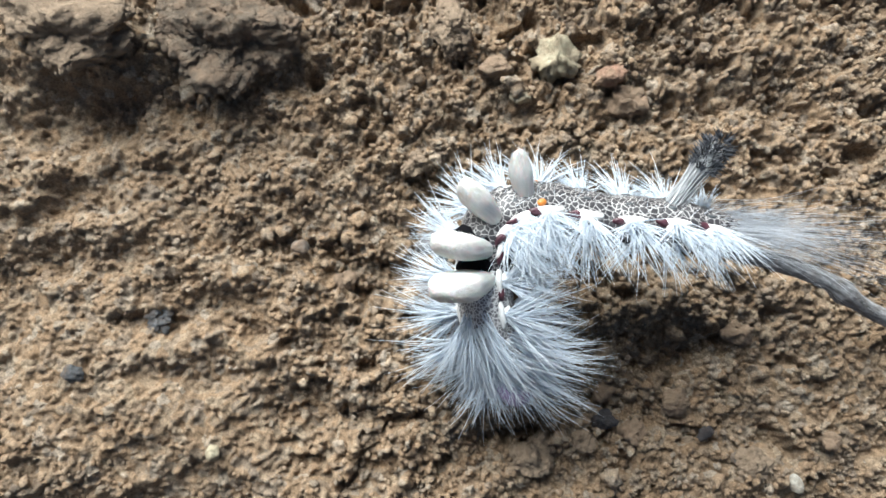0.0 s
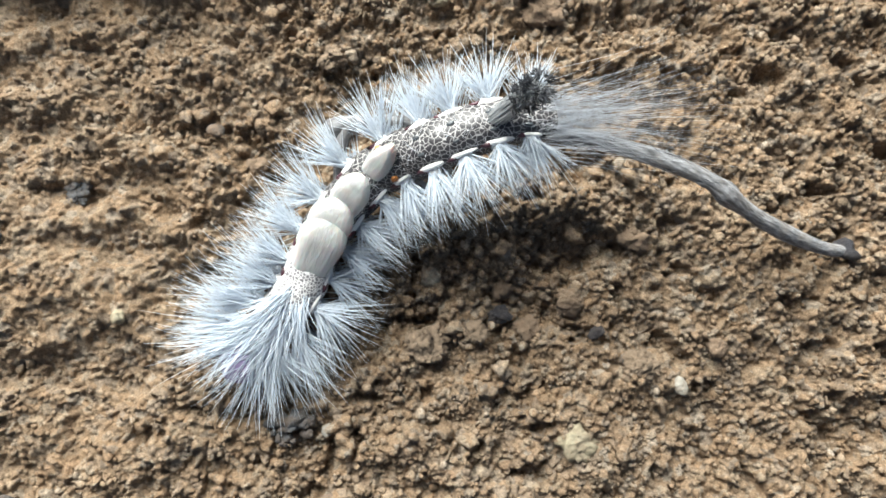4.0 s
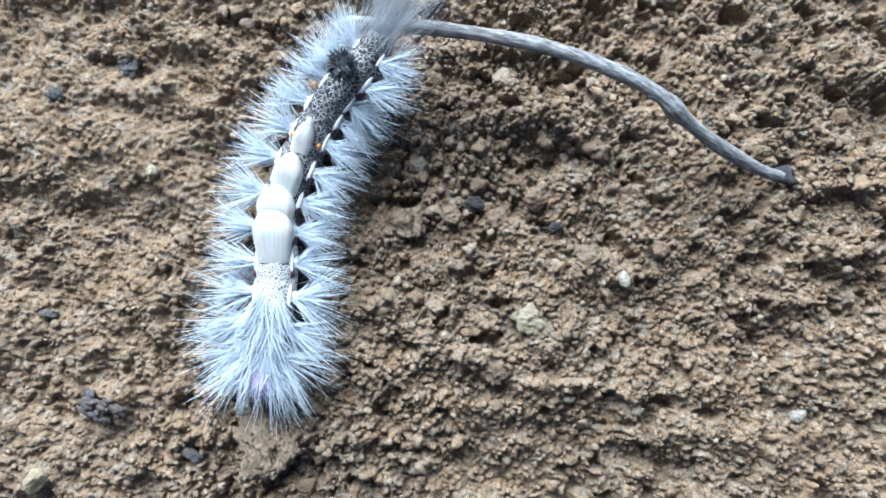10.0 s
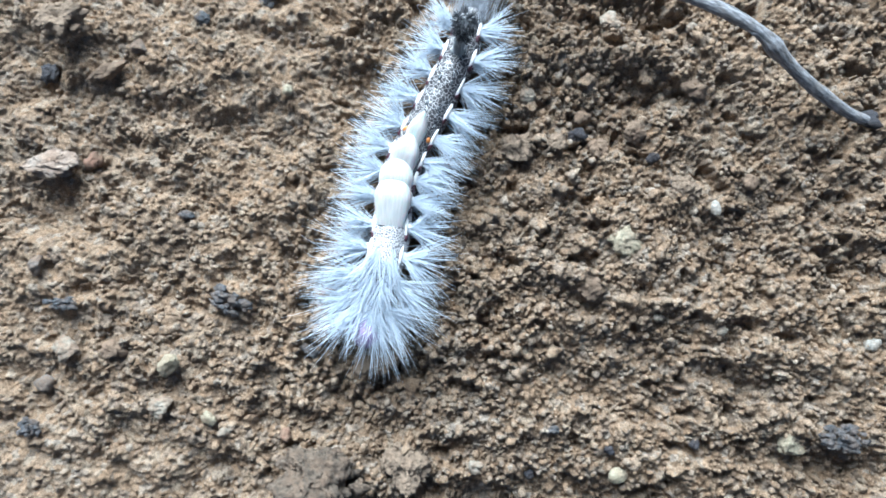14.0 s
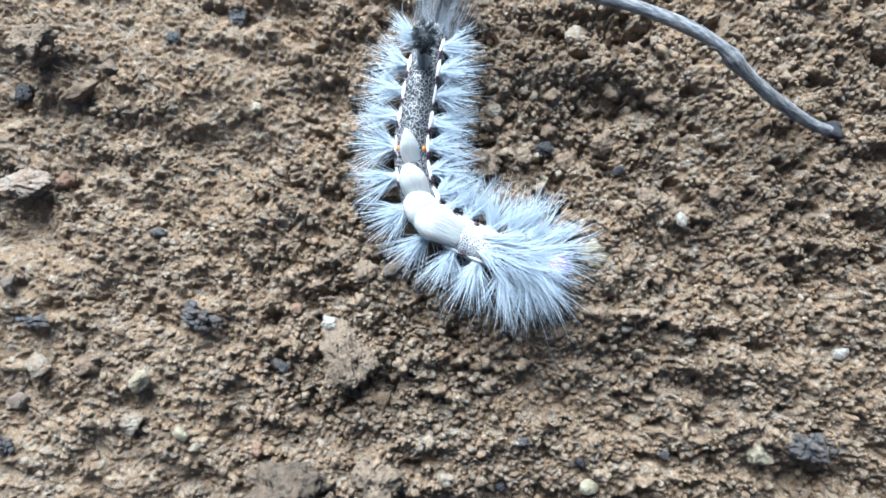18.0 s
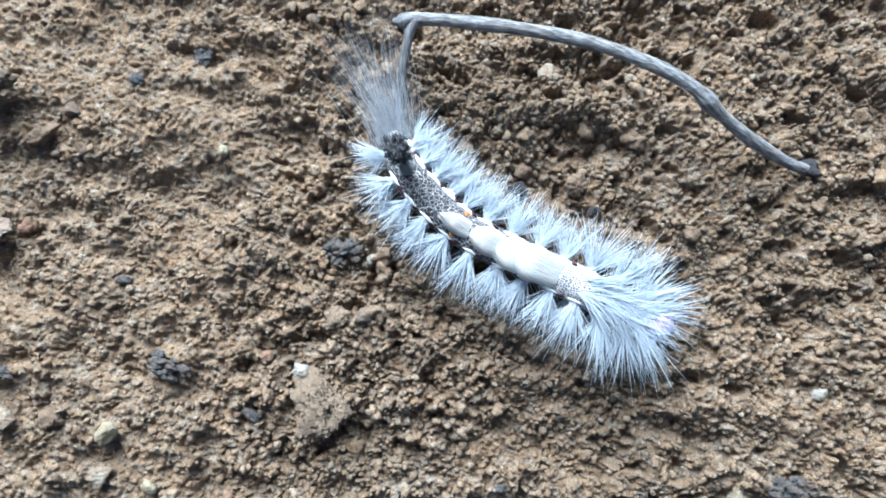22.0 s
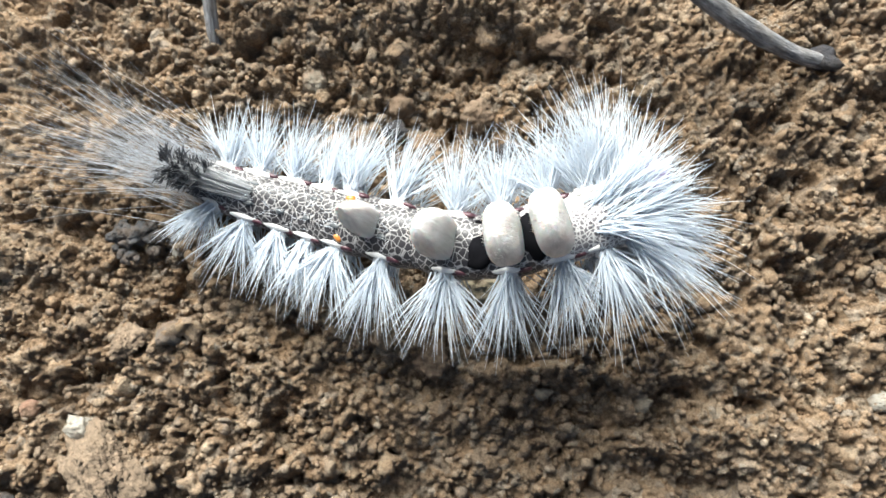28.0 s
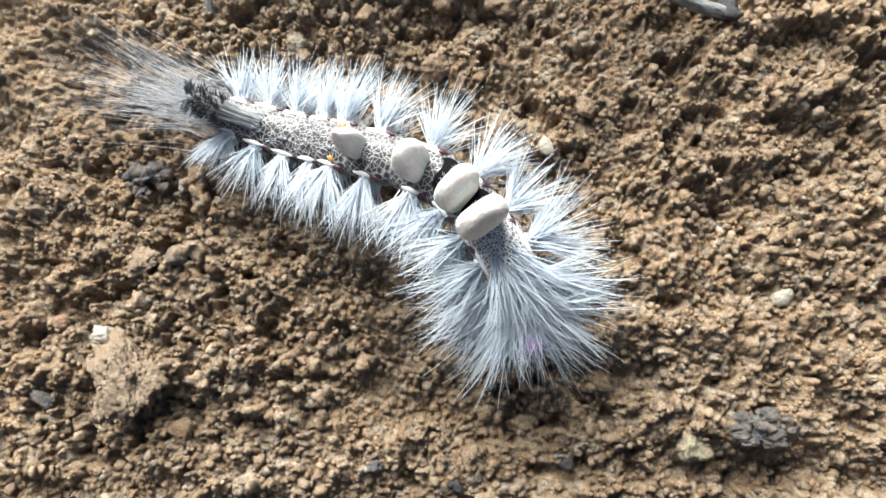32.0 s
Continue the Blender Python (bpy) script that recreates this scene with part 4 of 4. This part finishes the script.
def motions():
    posture(0.0, 35, 55, (4.8, -13.2, 7.3), (2.0, -6.0, 11.3), (2.2, 0.9, 12.5), (6.8, 3.9, 12.5), (13.0, 3.2, 12.3), (19.4, 2.7, 12.6), (22.5, 2.2, 12.3))
    posture(0.5, 22, 55, (0.4, -15.5, 6.8), (0.6, -8.3, 10.3), (1.6, -1.8, 11.9), (6.8, 2.7, 12.3), (12.8, 2.3, 12.3), (19.2, 2.5, 12.6), (22.1, 2.2, 12.3))
    posture(1.0, 12, 48, (-2.0, -17.0, 5.8), (0.6, -10.5, 8.8), (1.3, -4.9, 10.9), (6.9, 1.1, 12.3), (12.9, 1.8, 12.3), (19.2, 2.5, 12.6), (21.7, 2.4, 12.3))
    posture(2.0, 2, 36, (-2.6, -21.4, 5.1), (-0.2, -11.9, 6.8), (0.9, -6.8, 8.8), (6.8, -1.0, 11.3), (10.7, 0.1, 12.3), (16.7, 1.8, 12.6), (18.7, 2.2, 12.3))
    posture(3.0, -6, 22, (-3.7, -23.0, 4.9), (-0.9, -14.1, 5.9), (0.6, -8.9, 7.3), (4.0, -5.2, 10.1), (8.9, -2.5, 12.3), (16.1, 0.6, 12.7), (18.1, 0.9, 12.3))
    posture(4.0, -12, 4, (-8.4, -21.9, 4.9), (-3.2, -15.3, 5.3), (-0.9, -9.6, 6.3), (3.4, -4.2, 8.7), (8.1, -2.0, 11.7), (14.8, 0.3, 12.7), (17.2, 0.6, 12.3))
    posture(4.5, -12, -6, (-8.7, -22.5, 4.9), (-3.0, -15.4, 5.3), (-0.5, -9.7, 6.3), (3.5, -4.2, 8.5), (8.4, -2.3, 11.5), (15.0, 0.0, 12.7), (17.3, 0.3, 12.3))
    posture(6.5, -8, -22, (-3.9, -28.8, 4.9), (-3.8, -19.2, 5.3), (-3.0, -12.9, 5.7), (-0.1, -7.1, 7.1), (4.6, -3.9, 10.3), (10.0, -2.6, 12.6), (13.0, -1.7, 12.3))
    posture(7.0, -8, -24, (-1.8, -30.4, 4.9), (-3.8, -20.0, 5.3), (-3.3, -12.9, 5.5), (-0.3, -7.2, 6.8), (3.6, -4.1, 9.8), (9.8, -3.3, 12.3), (12.7, -2.3, 11.9))
    posture(8.0, -5, -17, (-2.5, -31.4, 4.9), (-4.5, -22.3, 5.3), (-4.3, -16.0, 5.3), (-2.0, -9.6, 5.9), (1.2, -5.7, 8.6), (6.5, -3.5, 11.6), (9.4, -2.3, 11.5))
    posture(8.5, -4, -14, (-3.9, -34.7, 4.9), (-4.7, -24.8, 5.3), (-4.8, -17.8, 5.3), (-2.7, -10.9, 5.7), (0.0, -6.6, 8.3), (4.8, -3.6, 11.3), (7.7, -2.3, 11.3))
    posture(9.0, 0, -8, (-3.6, -36.5, 4.9), (-4.5, -25.8, 5.3), (-4.9, -18.5, 5.3), (-2.9, -11.2, 5.5), (-0.6, -8.1, 7.5), (3.5, -4.0, 10.7), (6.1, -2.6, 10.9))
    posture(9.5, 0, -4, (-4.0, -37.8, 4.9), (-4.7, -27.0, 5.3), (-5.5, -19.4, 5.3), (-3.7, -12.0, 5.3), (-1.9, -8.7, 6.7), (1.0, -5.0, 9.5), (3.0, -2.8, 10.1))
    posture(11.0, 0, 0, (-6.8, -42.9, 4.9), (-3.9, -33.4, 5.3), (-4.2, -25.7, 5.3), (-3.0, -17.7, 5.3), (-1.5, -13.0, 5.9), (1.6, -7.8, 7.9), (2.2, -5.5, 8.9))
    posture(13.0, 0, 0, (-7.6, -44.2, 4.9), (-4.8, -34.7, 5.3), (-5.2, -27.7, 5.3), (-4.3, -22.2, 5.3), (-2.4, -17.0, 5.5), (-0.6, -10.8, 6.3), (-0.2, -7.9, 6.9))
    posture(14.5, 0, 0, (-2.7, -45.9, 4.9), (-3.7, -35.4, 5.3), (-4.3, -28.4, 5.3), (-3.2, -22.1, 5.3), (-1.7, -16.6, 5.3), (-0.1, -9.4, 5.3), (0.0, -6.2, 5.1))
    posture(16.5, 0, 0, (13.1, -31.7, 4.9), (4.0, -32.8, 5.3), (-2.0, -29.3, 5.3), (-2.9, -21.5, 5.3), (-1.5, -15.0, 5.3), (-0.1, -8.5, 5.3), (0.0, -5.7, 5.1))
    posture(17.0, 0, 0, (17.1, -33.5, 4.9), (7.6, -31.6, 5.3), (1.7, -29.0, 5.3), (-1.7, -20.8, 5.3), (-0.9, -15.4, 5.3), (-0.3, -8.7, 5.3), (-0.5, -5.1, 5.1))
    posture(18.0, 0, 0, (19.1, -31.9, 4.9), (9.7, -30.5, 5.3), (3.3, -28.1, 5.3), (0.0, -21.3, 5.3), (-0.4, -15.7, 5.3), (-0.5, -9.6, 5.3), (-0.3, -6.5, 5.1))
    posture(19.0, 0, 0, (21.4, -27.2, 4.9), (11.9, -28.0, 5.3), (4.8, -26.6, 5.3), (0.9, -21.5, 5.3), (0.1, -16.0, 5.3), (-0.4, -10.5, 5.3), (0.4, -7.8, 5.1))
    posture(20.0, 0, 0, (26.7, -28.1, 4.9), (17.5, -26.4, 5.3), (10.8, -25.3, 5.3), (4.9, -22.1, 5.3), (1.9, -17.3, 5.3), (0.6, -12.8, 5.3), (0.8, -9.8, 5.1))
    posture(21.0, 0, 0, (29.6, -29.1, 4.9), (19.0, -27.1, 5.3), (12.3, -25.3, 5.3), (6.6, -22.3, 5.3), (3.1, -18.6, 5.3), (-0.2, -15.4, 5.3), (-1.0, -13.1, 5.1))
    posture(22.0, 0, 0, (34.1, -30.8, 4.9), (24.1, -27.4, 5.3), (17.0, -25.5, 5.3), (9.8, -23.1, 5.3), (5.3, -20.2, 5.3), (1.9, -17.1, 5.3), (0.5, -14.7, 5.1))
    posture(23.0, 0, 0, (35.6, -32.0, 4.9), (25.1, -28.5, 5.3), (18.9, -26.2, 5.3), (11.3, -24.2, 5.3), (7.4, -22.7, 5.3), (3.2, -21.7, 5.3), (0.9, -20.3, 5.1))
    posture(24.0, 0, 0, (34.7, -32.1, 4.9), (25.9, -29.0, 5.3), (19.9, -26.4, 5.3), (12.5, -24.5, 5.3), (8.2, -23.6, 5.3), (3.9, -23.2, 5.3), (1.7, -22.8, 5.1))
    posture(25.0, 0, 0, (34.0, -29.3, 4.9), (25.8, -28.0, 5.3), (20.3, -25.9, 5.3), (13.3, -24.3, 5.3), (8.6, -23.7, 5.3), (3.3, -23.2, 5.3), (1.2, -22.7, 5.1))
    posture(25.5, 0, 0, (36.3, -30.2, 4.9), (27.3, -28.4, 5.3), (21.4, -26.7, 5.3), (13.2, -24.7, 5.3), (8.2, -23.7, 5.3), (3.5, -23.7, 5.3), (1.0, -23.0, 5.1))
    posture(27.5, 0, 0, (36.8, -24.8, 10.3), (31.6, -26.7, 11.3), (24.1, -28.1, 10.3), (15.0, -25.4, 7.3), (9.8, -24.1, 5.6), (4.3, -24.0, 5.3), (2.6, -23.4, 5.3))
    posture(28.0, 0, 0, (35.3, -22.7, 10.3), (30.8, -25.5, 11.8), (23.6, -27.5, 10.8), (14.3, -26.1, 7.8), (9.5, -25.0, 5.7), (4.3, -23.9, 5.3), (2.9, -23.5, 5.3))
    posture(29.0, 0, 0, (37.6, -25.7, 9.3), (32.1, -26.5, 11.3), (23.9, -27.2, 10.8), (15.4, -25.6, 7.8), (10.5, -25.0, 5.7), (4.9, -23.5, 5.3), (3.4, -23.1, 5.3))
    posture(30.0, 4, 4, (36.5, -31.0, 6.3), (30.9, -27.5, 9.3), (23.5, -26.3, 9.8), (14.7, -25.2, 7.3), (9.9, -25.1, 5.7), (4.1, -24.1, 5.3), (2.5, -23.7, 5.3))
    posture(31.0, 6, 6, (38.3, -36.4, 6.3), (32.7, -31.5, 9.3), (25.1, -28.1, 9.8), (15.8, -25.4, 7.8), (10.9, -24.5, 5.7), (4.8, -24.0, 5.3), (3.1, -23.55, 5.3))
    posture(32.0, 4, 4, (32.8, -41.7, 6.8), (30.1, -34.2, 10.3), (24.8, -28.8, 10.3), (15.7, -25.6, 7.8), (11.3, -24.4, 5.7), (6.1, -23.0, 5.3), (4.4, -22.55, 5.3))
    for at, ob in LINKS:
        walk(ob, [(t, ring_pose(lean, tail_lean, back, at)) for t, lean, tail_lean, back in POSTURES])
    for ob, along, foot, share in RISING:
        walk(ob, [(t, pose(along * MM, 0, foot * MM, 0, -back * share, 0)) for t, back in BRUSH_SWEEP])
    for ob, foot in WAVING:
        walk(ob, [(t, pose(0, 0, foot * MM, side, -back, 0)) for t, back, side in PENCIL_TILT])


soil = ground()
stones()
twig()
LINKS = caterpillar()
loose_crumbs(soil)
motions()
